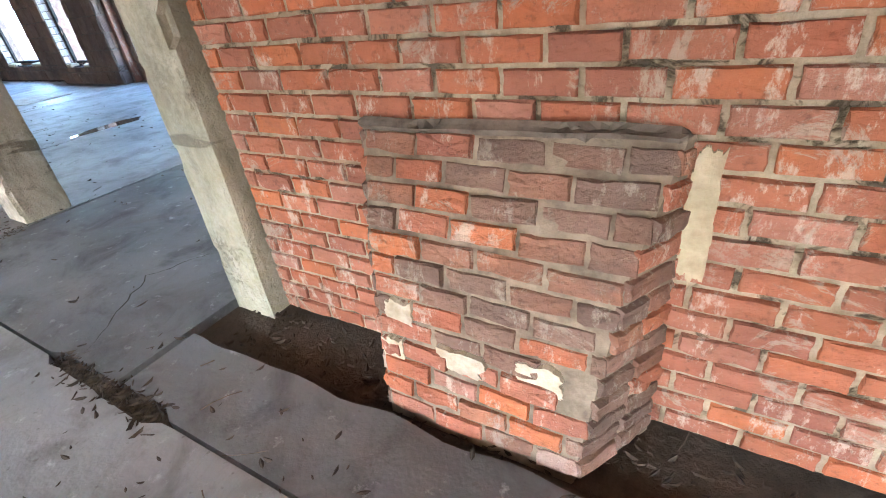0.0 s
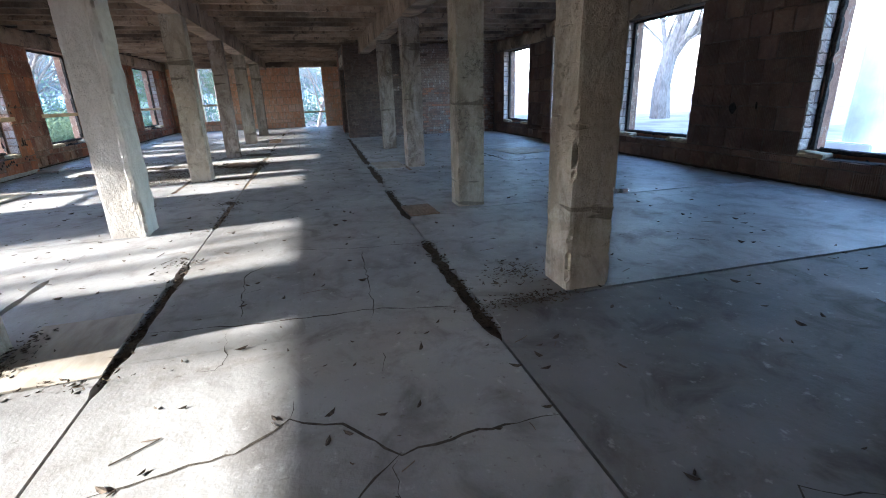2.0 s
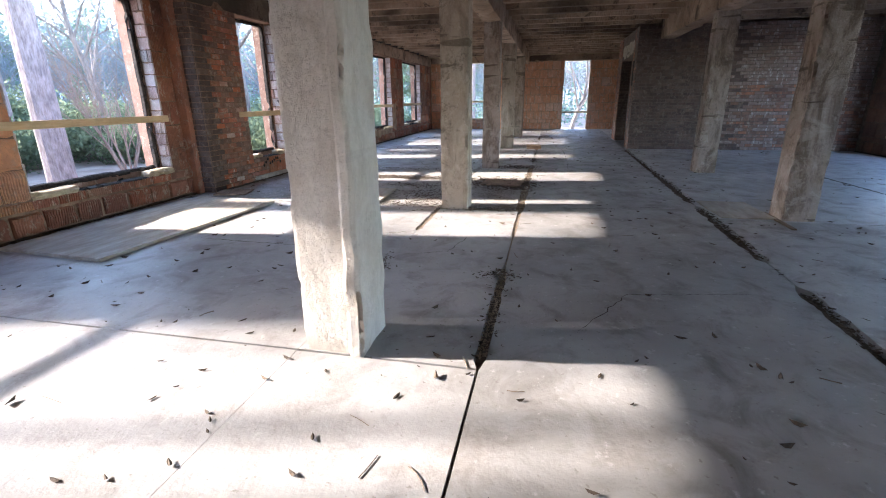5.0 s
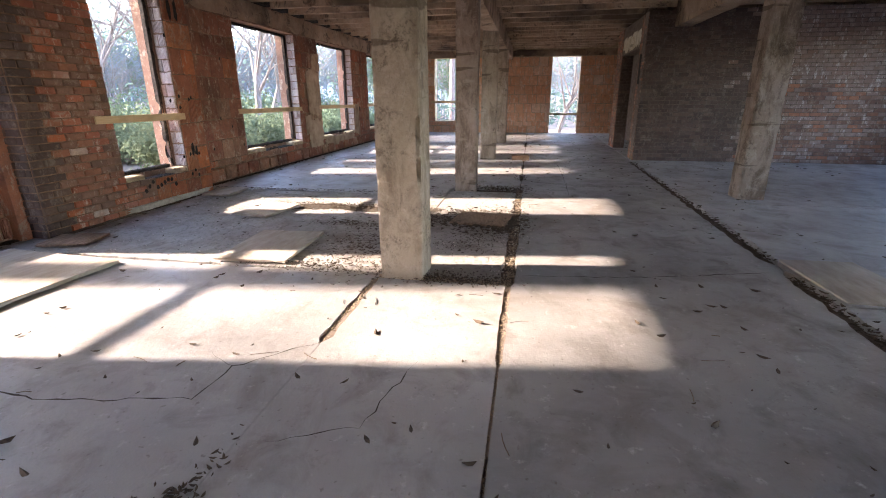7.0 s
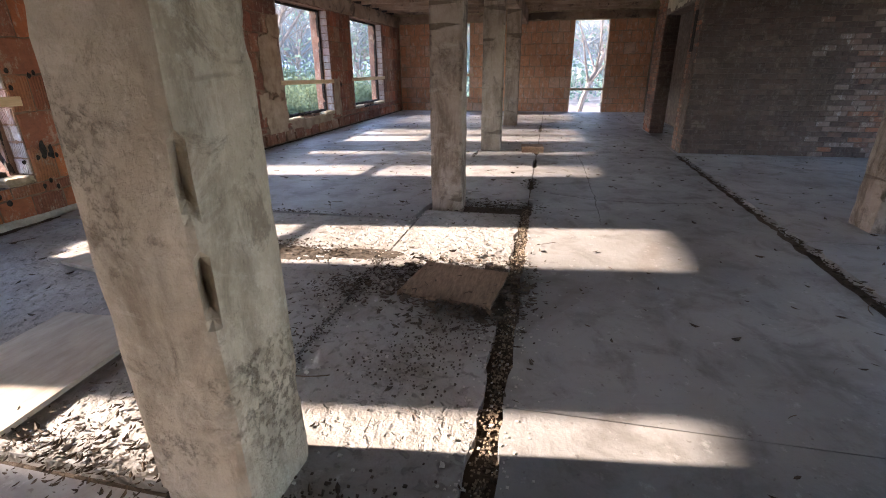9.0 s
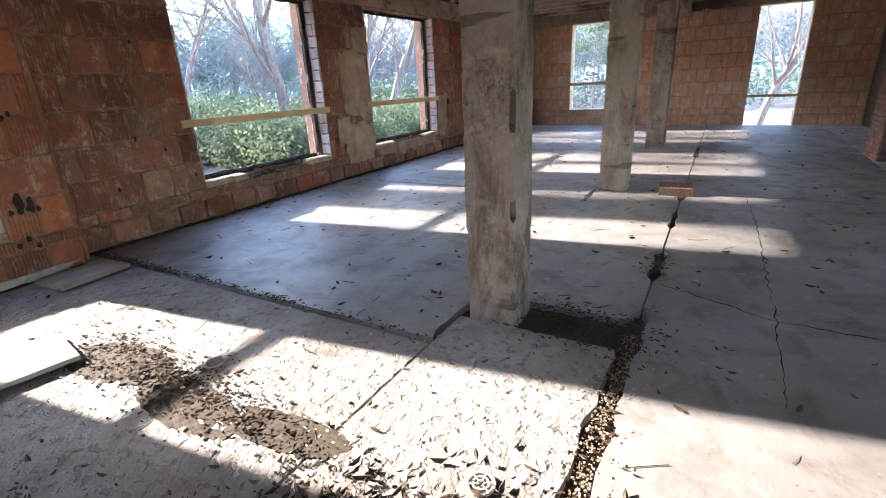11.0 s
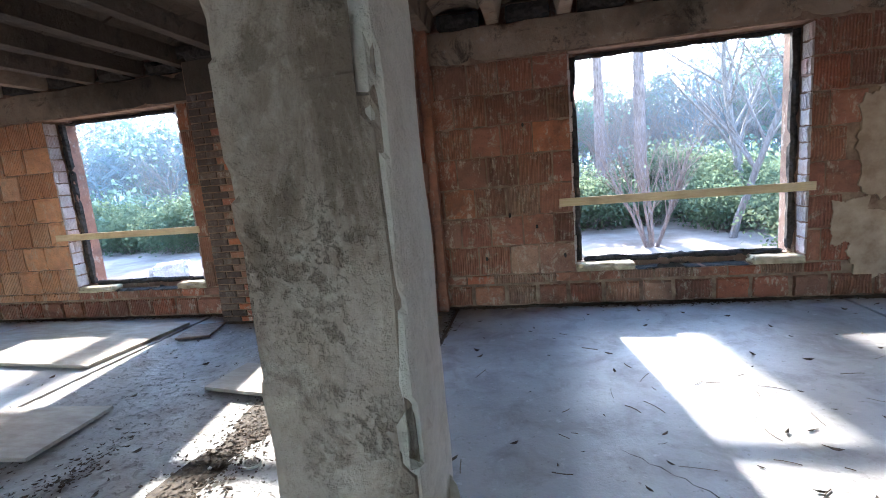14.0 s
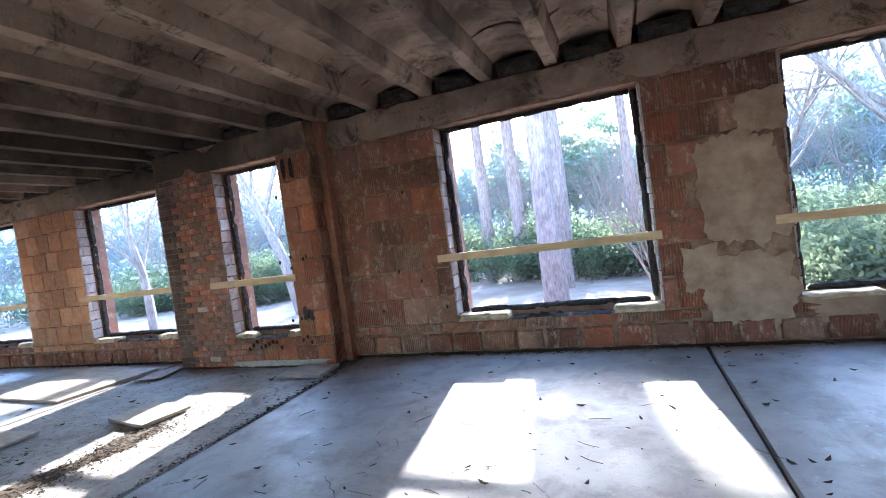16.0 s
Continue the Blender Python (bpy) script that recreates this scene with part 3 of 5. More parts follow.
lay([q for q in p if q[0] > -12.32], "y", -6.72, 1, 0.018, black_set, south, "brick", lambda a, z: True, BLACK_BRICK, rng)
p = [q for q in p if q[0] <= -12.32]
lay(p, "y", -6.72, 1, 0.018, soot_set + brick_set[:2], south, "brick", lambda a, z: True, SOOT_BRICK, rng)
p = courses(-7.05, -6.72, BASE_ROW + TILE_ROWS, [], 0.33, 0.012, rng)
lay(p, "x", BUMP[0], -1, 0.02, tile_set, south, "tile", lambda a, z: True, TILE, rng)
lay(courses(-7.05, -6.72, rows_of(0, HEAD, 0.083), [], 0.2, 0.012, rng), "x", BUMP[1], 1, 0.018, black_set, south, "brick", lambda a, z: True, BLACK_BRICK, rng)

# concrete band over the openings
for a, b, y in ((WEST, BUMP[0], SOUTH), (BUMP[0], BUMP[1], -6.72), (BUMP[1], EAST, SOUTH)):
    part("lintel_band", worn_box((a + 0.002, y - 0.19, HEAD + 0.004), (b - 0.002, y + 0.02, TOP + 0.02), 0.15, 0.008, 0.03, a), CEIL, south, "stained concrete band")


def window(name, a0, a1, face, out, group):
    """Charred frame in the reveal, lime-stained jamb blocks and a broken sill, in an opening along x; out is the way outside."""
    w = empty(name, (a0 + a1) / 2, face, SILL, "bare window opening with charred frame remains", "window", group, "structure")
    inv = Matrix.Translation(w.location).inverted()

    def add(nm, bm, mat, label=""):
        ob = part(nm, bm, mat, w, label)
        ob.matrix_basis = inv
        return ob

    f0, f1 = sorted((face + out * 0.19, face + out * 0.27))
    for k, (x0, x1) in enumerate(((a0 + 0.005, a0 + 0.1), (a1 - 0.1, a1 - 0.005))):
        add("frame_jamb", worn_box((x0, f0, SILL + 0.02), (x1, f1, HEAD - 0.02), 0.06, 0.006, 0.02, a0 + k), CHAR_AND_SHADE, "charred black jamb")
    add("frame_head", worn_box((a0 + 0.08, f0, HEAD - 0.075), (a1 - 0.08, f1, HEAD - 0.005), 0.07, 0.006, 0.02, a0), CHAR_AND_SHADE)
    add("frame_sill", worn_box((a0 + 0.1, f0, SILL - 0.0), (a1 - 0.1, f1, SILL + 0.075), 0.05, 0.012, 0.05, a1), CHAR_AND_SHADE, "charred splintered sill")
    g0, g1 = sorted((face - out * 0.012, face + out * 0.2))
    wide = a1 - a0
    cuts = [(a0 - 0.02, a0 + 0.22 * wide, 0.025), (a0 + 0.22 * wide, a0 + 0.42 * wide, -0.035), (a0 + 0.42 * wide, a0 + 0.72 * wide, -0.05), (a0 + 0.72 * wide, a1 + 0.02, 0.022)]
    for k, (x0, x1, up) in enumerate(cuts):
        low = up < 0
        top = LEDGE + 0.012 if low else SILL + up
        add("sill", worn_box((x0 + 0.003, g0 + (0.02 if low else 0), LEDGE - 0.012), (x1 - 0.003, g1, top), 0.04, 0.009, 0.05, a1 + k), CHAR_AND_SHADE if low else MORTAR, "charred hollow in the sill" if low else "broken mortar sill")
    return w


def jambs(a0, a1, face, out, parent):
    rows = rows_of(SILL + 0.03, HEAD - 0.02, 0.17)
    c0, c1 = sorted((face + out * 0.005, face + out * 0.185))
    q = courses(c0, c1, rows, [], 0.18, 0.008, rng)
    lay(q, "x", a0 - 0.012, 1, 0.03, jamb_set, parent, "jamb_block", lambda a, z: True, JAMB, rng)
    lay(q, "x", a1 + 0.012, -1, 0.03, jamb_set, parent, "jamb_block", lambda a, z: True, JAMB, rng)


number = 0
for face, out, spots, group in ((SOUTH, -1, SOUTH_WINDOWS[:6], "south windows"), (-6.72, -1, [SOUTH_SLIT], "south windows"),
                                (NORTH, 1, NORTH_WINDOWS, "north windows"), (6.0, 1, [NORTH_SLIT], "north windows")):
    for a0, a1 in spots:
        number += 1
        window("window_%d" % number, a0, a1, face, out, group)


def brace_board(a0, a1, face, z, tilt):
    bm = bmesh.new()
    box(bm, (a0, face, -0.045), (a1, face + 0.025, 0.045))
    bmesh.ops.bevel(bm, geom=bm.edges[:], offset=0.004, segments=1, affect="EDGES")
    c = (a0 + a1) / 2
    for v in bm.verts:
        v.co.z += z + tilt * (v.co.x - c)
    ob = part("brace_board", bm, PINE)
    tagged(ob, "new pale pine board nailed across the window opening", "board", "boards across the windows")


for (a0, a1), tilt in zip(SOUTH_WINDOWS[:5], (0.0, 0.01, 0.004, 0.006, 0.0)):
    brace_board(a0 - 0.06, a1 + 0.16, SOUTH + 0.006, 1.2, tilt)
brace_board(SOUTH_SLIT[0] - 0.07, SOUTH_SLIT[1] + 0.28, -6.692, 1.2, 0.005)

# ---- north wall ----
openings = [(a, b, LEDGE, HEAD) for a, b in NORTH_WINDOWS]
nslit = [(NORTH_SLIT[0], NORTH_SLIT[1], LEDGE, HEAD)]
north = wall_core("wall_north", "y", NORTH + 0.02, 0.2, WEST, EAST, TOP, openings + recess, DARK_MORTAR, "dark clay tile wall with bare window openings")
outer = [(a + 0.07, b - 0.07, SILL + 0.02, HEAD - 0.02) for a, b, *_ in openings] + recess
wall_core("outer_leaf", "y", NORTH + 0.22, 0.2, WEST - 0.42, EAST, TOP + 0.6, outer, SOOT_BRICK, "", north)
wall_core("inner_leaf", "y", 6.0, 0.2, BUMP[0], BUMP[1], TOP, nslit, DARK_MORTAR, "", north)
wall_core("outer_leaf", "y", 6.2, 0.2, BUMP[0], BUMP[1], TOP + 0.6, [(NORTH_SLIT[0] + 0.07, NORTH_SLIT[1] - 0.07, SILL + 0.02, HEAD - 0.02)], SOOT_BRICK, "", north)
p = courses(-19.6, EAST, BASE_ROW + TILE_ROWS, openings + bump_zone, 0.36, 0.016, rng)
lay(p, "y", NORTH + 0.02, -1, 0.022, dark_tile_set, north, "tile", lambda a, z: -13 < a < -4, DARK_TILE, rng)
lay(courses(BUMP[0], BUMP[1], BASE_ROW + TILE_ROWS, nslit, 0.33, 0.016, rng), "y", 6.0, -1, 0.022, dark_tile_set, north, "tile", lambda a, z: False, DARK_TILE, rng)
for a, b, y in ((WEST, BUMP[0], NORTH), (BUMP[0], BUMP[1], 6.0), (BUMP[1], EAST, NORTH)):
    part("lintel_band", worn_box((a + 0.002, y - 0.02, HEAD + 0.004), (b - 0.002, y + 0.19, TOP + 0.02), 0.15, 0.008, 0.03, a), CEIL, north)

# ---- west wall, with window and doorway ----
W_OPEN = [(-5.68, -4.47, 0.48, 2.95), (-0.9, 0.2, 0.0, 2.95)]
west = wall_core("wall_west", "x", WEST - 0.02, -0.4, SOUTH - 0.4, NORTH + 0.4, TOP + 0.6, W_OPEN, MORTAR, "orange clay tile end wall with a window and a bare doorway")
p = courses(SOUTH, 1.6, [(0.0, 0.28), (0.28, 0.45)] + rows_of(0.45, 2.95, 0.34), W_OPEN, 0.36, 0.016, rng)
lay(p, "x", WEST - 0.02, 1, 0.022, salmon_set, west, "tile", lambda a, z: True, SALMON_TILE, rng)
part("lintel_band", worn_box((WEST - 0.02, SOUTH, 2.955), (WEST + 0.03, 1.6, TOP + 0.03), 0.15, 0.008, 0.03, 3), CEIL, west)

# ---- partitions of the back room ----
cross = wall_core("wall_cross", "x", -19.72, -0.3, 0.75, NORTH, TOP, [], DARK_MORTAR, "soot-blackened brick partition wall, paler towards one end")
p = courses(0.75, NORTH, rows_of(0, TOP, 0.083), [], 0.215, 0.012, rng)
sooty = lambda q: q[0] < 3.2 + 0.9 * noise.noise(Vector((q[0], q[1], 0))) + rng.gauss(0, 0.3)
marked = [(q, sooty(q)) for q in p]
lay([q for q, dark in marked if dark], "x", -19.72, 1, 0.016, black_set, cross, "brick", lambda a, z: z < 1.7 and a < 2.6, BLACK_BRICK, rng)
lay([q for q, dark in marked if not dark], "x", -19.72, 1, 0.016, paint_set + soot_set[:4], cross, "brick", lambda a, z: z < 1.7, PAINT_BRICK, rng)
pier_rows = rows_of(0, TOP, 0.083)
lay(courses(-20.3, -19.7, pier_rows, [], 0.215, 0.012, rng), "y", 0.77, -1, 0.018, soot_set, cross, "brick", lambda a, z: z < 1.2, SOOT_BRICK, rng)
inner = wall_core("wall_inner", "y", 0.77, 0.3, WEST, -20.02, TOP, [(-22.6, -20.4, 0.0, 2.5), (WEST, -23.4, -1, 9)], DARK_MORTAR, "sooty brick pier and wall beside the open way")
lay(courses(-23.4, -22.6, pier_rows, [], 0.215, 0.012, rng), "y", 0.77, -1, 0.018, soot_set, inner, "brick", lambda a, z: False, SOOT_BRICK, rng)
lay(courses(0.77, 1.07, pier_rows, [], 0.215, 0.012, rng), "x", -22.6, 1, 0.018, black_set, inner, "brick", lambda a, z: False, BLACK_BRICK, rng)
back_wall = wall_core("wall_back", "y", 1.62, 0.3, WEST, -23.0, TOP, [], DARK_MORTAR, "plain brick wall at the end of the way")

# ---- near brick wall with the bricked-up projection ----
near = wall_core("wall_near", "y", 1.235, 0.25, -1.8, EAST, TOP, [], CRUMBLED_MORTAR, "red brick wall with sandy mortar and worn bricks")
p = courses(-1.8, EAST, rows_of(-0.0, TOP, 0.083), [(-0.98, -0.12, -1, 0.9)], 0.215, 0.015, rng)
lay(p, "y", 1.235, -1, 0.015, brick_set, near, "brick", lambda a, z: a < 1.2 and z < 1.95, BRICK, rng)
BREAST_MORTAR = plain_material("brown_sandy_mortar", (0.15, 0.11, 0.08), (0.4, 0.31, 0.23), 9, 1.0)
hearth = empty("chimney_breast", -0.5, 1.0, 0, "broken-off brick projection bonded to the wall, sooty and crumbling", "brickwork")
hearth_inv = Matrix.Translation(hearth.location).inverted()
# dark strip puts the shadow of the recess above the breast into colour
part("soot_ledge", worn_box((-1.06, 1.185, 0.985), (-0.05, 1.232, 1.03), 0.03, 0.01, 0.03, 6), DARK_MORTAR, hearth, "dark strip for the shade of the recess").matrix_basis = hearth_inv


def breast_front(z):
    """Its worn face: flush with the wall at the top, further out towards the floor."""
    return 1.205 - 0.43 * (1.0 - z) if z > 0.65 else 1.0545 - 0.2 * (0.65 - z)


def breast_side(y, right):
    """Where its broken sides stand, drawn in towards the front."""
    return -0.04 - 0.55 * (1.235 - y) if right else -1.06 + 0.42 * (1.235 - y)


bm = bmesh.new()
rings = []
for k in range(15):
    z = -0.06 + 1.07 * k / 14
    y = breast_front(z) + 0.006
    rings.append([bm.verts.new((px, py, z)) for px, py in ((breast_side(1.23, False), 1.23), (breast_side(y, False), y), (breast_side(y, True) - 0.006, y), (breast_side(1.23, True), 1.23))])
for q, w in zip(rings, rings[1:]):
    for i in range(3):
        bm.faces.new((q[i], q[i + 1], w[i + 1], w[i]))
bm.faces.new(rings[-1])
part("core", bm, BREAST_MORTAR, hearth).matrix_basis = hearth_inv
r2 = random.Random(9)


def breast_brick(x, y, z, w, d, h, turn, lean, kinds):
    ob = new("brick", r2.choice(kinds))
    ob.parent = hearth
    ob.matrix_basis = hearth_inv @ Matrix.LocRotScale((x, y, z), Euler((lean + r2.uniform(-0.05, 0.05), r2.uniform(-0.03, 0.03), turn + r2.uniform(-0.05, 0.05))), (w, d, h))


for n, (z0, z1) in enumerate(rows_of(-0.03, 0.985, 0.079)):
    z = (z0 + z1) / 2
    y = breast_front(z)
    left, right = breast_side(y, False), breast_side(y, True)
    edge = left - (n % 2) * 0.1
    while edge < right - 0.03:
        w = 0.205 * r2.uniform(0.88, 1.1)
        a0, a1 = max(edge, left), min(edge + w, right + 0.012)
        if a1 - a0 > 0.05 and not (a1 > right - 0.02 and 0.22 < z < 0.36):
            old = r2.random() < (0.75 if z > 0.3 and a0 > -0.8 else 0.3)
            breast_brick((a0 + a1) / 2, y + 0.011, z + 0.016 * noise.noise(Vector((a0 * 3, z, 1))), a1 - a0 - 0.011, r2.uniform(0.008, 0.024), z1 - z0 - r2.uniform(0.004, 0.014), math.pi, 0.34 if z > 0.65 else 0.17, soot_set if old else brick_set)
        edge += w
    for side, wall_x in ((True, -0.04), (False, -1.06)):
        cx = right if side else left
        dx, dy = cx - wall_x, y - 1.235
        length = math.hypot(dx, dy)
        nx, ny = (-dy / length, dx / length) if side else (dy / length, -dx / length)
        turn = math.atan2(ny, nx) - math.pi / 2
        count = max(1, round(length / 0.15))
        for k in range(count):
            f = (k + 0.5) / count
            breast_brick(wall_x + dx * f - nx * 0.012, 1.235 + dy * f - ny * 0.012, z, length / count - 0.01, r2.uniform(0.018, 0.032), z1 - z0 - 0.01, turn, 0, soot_set + brick_set[:3])

# ---- walls behind the camera ----
wall_core("wall_east", "x", EAST, 0.3, SOUTH - 0.4, NORTH + 0.4, TOP + 0.6, [], MORTAR, "plain brick wall closing the hall")

# ---- ceiling ----
bm = bmesh.new()
box(bm, (WEST - 0.4, SOUTH - 0.42, 3.46), (EAST + 0.3, NORTH + 0.42, 3.8))
x = -17.15 + 0.755 * 35
while x > WEST + 0.2:
    for y0, y1 in ((SOUTH + 0.0, -2.83), (-2.46, 1.2), (1.57, NORTH)):
        n = 14
        rows = []
        for i in range(n + 1):
            y = y0 + (y1 - y0) * i / n
            j = lambda s: 0.012 * noise.noise(Vector((x * 3 + s, y * 2.3, s)))
            rows.append([bm.verts.new(c) for c in ((x - 0.13 + j(1), y, 3.47), (x - 0.065 + j(2), y, TOP + 0.02 + j(5)), (x + 0.065 + j(3), y, TOP + 0.02 + j(6)), (x + 0.13 + j(4), y, 3.47))])
        for r0, r1 in zip(rows, rows[1:]):
            for k in range(3):
                bm.faces.new((r0[k], r0[k + 1], r1[k + 1], r1[k]))
    x -= 0.755
x = -17.15 + 0.755 * 35
while x > WEST + 0.9:
    for y0, y1 in ((SOUTH + 0.06, -2.83), (-2.46, 1.2), (1.57, NORTH - 0.06)):
        n = round((y1 - y0) / 0.4)
        for i in range(n):
            ya, yb = y0 + (y1 - y0) * i / n + 0.006, y0 + (y1 - y0) * (i + 1) / n - 0.006
            dz = rng.uniform(-0.02, 0.02)
            if rng.random() < 0.06:
                dz = 0.06
            xs = [x - 0.13, x - 0.25, x - 0.377, x - 0.505, x - 0.625]
            zs = [3.36, 3.41, 3.42, 3.41, 3.36]
            lo = [bm.verts.new((u, ya, min(3.465, w + dz * 0.5 + rng.uniform(-0.008, 0.008)))) for u, w in zip(xs, zs)]
            hi = [bm.verts.new((u, yb, min(3.465, w + dz * 0.5 + rng.uniform(-0.008, 0.008)))) for u, w in zip(xs, zs)]
            for k in range(4):
                bm.faces.new((lo[k], lo[k + 1], hi[k + 1], hi[k]))
    x -= 0.755
ceiling = part("ceiling", bm, CEIL)
tagged(ceiling, "fire-stained ribbed concrete ceiling with joists and clay pans", "ceiling", kind="structure")

# black blocks over the wall head: shade between the joists put in as colour
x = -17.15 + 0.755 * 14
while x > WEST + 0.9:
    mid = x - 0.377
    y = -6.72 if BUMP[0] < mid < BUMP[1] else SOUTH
    part("joist_hollow", worn_box((mid - 0.24, y - 0.1, TOP + 0.015), (mid + 0.24, y + 0.075, 3.36), 0.08, 0.01, 0.03, x), CHAR_AND_SHADE, south, "black block in place of the shaded hollow between the joist ends")
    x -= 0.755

# ---- columns and beams ----
COLS_L = [(-4.95, 1, -2.64), (-7.87, 2, -2.64), (-11.68, 3, -2.64), (-15.54, 4, -2.63), (-19.6, 5, -2.63), (-23.9, 6, -2.6)]
COLS_R = [(-4.98, 11, 1.37), (-7.9, 12, 1.43), (-11.72, 13, 1.5), (-15.53, 14, 1.56)]
for row in (COLS_L, COLS_R):
    for xc, seed, yc in row:
        half = 0.166 if seed == 4 else 0.18
        skin = GRIMY_COLUMN if seed in (4, 13, 14) else STUCCO if seed == 2 else COLUMN
        ob = part("column", worn_box((-half, -half, -0.055), (half, half, 2.86), 0.03, 0.006, 0.05, seed, 0.006), skin)
        ob.location = (xc, yc, 0)
        if seed == 2:
            part("stucco_coat", worn_box((-0.21, 0.12, -0.05), (0.205, 0.21, 2.85), 0.022, 0.016, 0.05, 41, 0.012), STUCCO, ob, "thick lumpy pale stucco")
        if seed == 4:
            part("stucco_coat", worn_box((-0.178, -0.158, 0.02), (-0.11, 0.155, 2.85), 0.025, 0.007, 0.05, 42, 0.006), STUCCO, ob, "smooth pale plaster skin")
        tagged(ob, "square weathered concrete column with chipped edges", "column", "columns of the hall")
ob = part("column", worn_box((-0.16, -0.13, -0.055), (0.14, 0.15, 3.18), 0.04, 0.003, 0.03, 30, 0.008), PALE)
ob.location = (-1.97, 1.27, 0)
tagged(ob, "pale limewashed concrete pilaster at the end of the brick wall", "column", "columns of the hall")
for y, x0, x1 in ((-2.64, WEST, EAST), (1.47, -19.72, EAST)):
    ob = part("beam", worn_box((x0, y - 0.185, 2.84), (x1, y + 0.185, 3.47), 0.2, 0.01, 0.03, y), CEIL)
    tagged(ob, "long stained concrete beam over the column row", "beam", "beams of the hall")

# ---- plaster and small wall damage ----
def ragged(name, a0, a1, z0, z1, y0, y1, material, parent, seed, label=""):
    """A slab of plaster with a torn outline, standing on a wall that runs along x."""
    r = random.Random(seed)
    ring, cx, cz, w, h = [], (a0 + a1) / 2, (z0 + z1) / 2, (a1 - a0) / 2, (z1 - z0) / 2
    n = 96
    k = min(0.22, 0.08 / min(w, h) + 0.04)
    for i in range(n):
        t = 6.2832 * i / n
        c, q = math.cos(t), math.sin(t)
        f = 1 / max(abs(c), abs(q)) ** 0.97
        f *= 1 + k * (noise.noise(Vector((c * 2.5 + seed, q * 2.5, seed))) + 0.5 * noise.noise(Vector((c * 9 + seed, q * 9, 2.0)))) - 0.4 * k
        ring.append((cx + c * w * f, cz + q * h * f))
    bm = bmesh.new()
    front = [bm.verts.new((x, y1, z)) for x, z in ring]
    rear = [bm.verts.new((x, y0, z)) for x, z in ring]
    bm.faces.new(front)
    for i in range(len(ring)):
        j = (i + 1) % len(ring)
        bm.faces.new((front[i], front[j], rear[j], rear[i]))
    return part(name, bm, material, parent, label)


ragged("plaster", -19.93, -19.16, 1.0, 2.15, SOUTH - 0.02, SOUTH + 0.012, PLASTER, south, 3, "torn remnant of old plaster")
ragged("plaster", -19.95, -19.14, 0.15, 0.95, SOUTH - 0.02, SOUTH + 0.012, PLASTER, south, 4)
ragged("plaster", -20.0, -19.55, 2.05, 2.5, SOUTH - 0.02, SOUTH + 0.011, PLASTER, south, 7)
ragged("plaster", -19.3, -18.95, 0.55, 1.05, SOUTH + 0.003, SOUTH + 0.014, PLASTER, south, 17)
ragged("plaster", -22.3, -19.96, 0.17, 0.44, SOUTH + 0.003, SOUTH + 0.016, PLASTER, south, 5)
ragged("plaster", -22.75, -22.35, 0.3, 1.3, SOUTH + 0.003, SOUTH + 0.014, PLASTER, south, 6)
ragged("plaster", -14.7, -13.0, 0.0, 0.09, -6.72, -6.68, STONE, south, 8)


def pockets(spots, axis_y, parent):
    """Broken-open tile cells: shallow rims, the shade of each hollow put in as black."""
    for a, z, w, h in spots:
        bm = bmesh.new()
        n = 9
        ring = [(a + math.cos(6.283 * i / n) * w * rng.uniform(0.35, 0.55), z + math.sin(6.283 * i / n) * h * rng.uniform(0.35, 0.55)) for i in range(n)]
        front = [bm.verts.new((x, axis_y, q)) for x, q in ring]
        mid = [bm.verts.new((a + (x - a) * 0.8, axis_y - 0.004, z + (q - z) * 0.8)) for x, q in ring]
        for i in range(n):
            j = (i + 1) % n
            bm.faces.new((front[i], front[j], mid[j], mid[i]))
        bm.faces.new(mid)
        part("broken_cell", bm, CHAR_AND_SHADE, parent)


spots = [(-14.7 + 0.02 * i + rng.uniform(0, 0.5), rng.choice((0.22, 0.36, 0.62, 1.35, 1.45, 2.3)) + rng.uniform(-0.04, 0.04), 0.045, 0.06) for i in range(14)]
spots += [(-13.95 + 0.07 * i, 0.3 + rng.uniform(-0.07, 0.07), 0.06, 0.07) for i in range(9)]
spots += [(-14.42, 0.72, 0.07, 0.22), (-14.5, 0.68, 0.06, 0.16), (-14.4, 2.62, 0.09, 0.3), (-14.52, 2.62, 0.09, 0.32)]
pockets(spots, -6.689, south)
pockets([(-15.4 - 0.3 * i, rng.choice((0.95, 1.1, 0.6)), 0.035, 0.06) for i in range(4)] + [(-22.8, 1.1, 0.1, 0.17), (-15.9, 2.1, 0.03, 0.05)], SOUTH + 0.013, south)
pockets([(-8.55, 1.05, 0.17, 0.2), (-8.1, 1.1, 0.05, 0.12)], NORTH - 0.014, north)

# ---- jamb blocks of the windows ----
for a0, a1 in SOUTH_WINDOWS[:5]:
    jambs(a0, a1, SOUTH, -1, south)
jambs(SOUTH_SLIT[0], SOUTH_SLIT[1], -6.72, -1, south)
jambs(NORTH_SLIT[0], NORTH_SLIT[1], 6.0, 1, north)
for a0, a1 in NORTH_WINDOWS[:3]:
    jambs(a0, a1, NORTH, 1, north)

# foundation below the walls
for y0, y1, par in ((SOUTH - 0.43, SOUTH - 0.425, south), (NORTH + 0.425, NORTH + 0.43, north)):
    bm = bmesh.new()
    box(bm, (WEST - 0.42, y0 - 0.02, -1.5), (EAST, y1 + 0.02, 0.02))
    part("foundation", bm, STONE, par)

# ---- doorway rail and west window board ----
bm = bmesh.new()
box(bm, (WEST + 0.006, -1.0, 0.72), (WEST + 0.03, 0.3, 0.79))
tagged(part("door_rail", bm, PINE), "pale board nailed across the bare doorway", "board", "boards across the openings")
bm = bmesh.new()
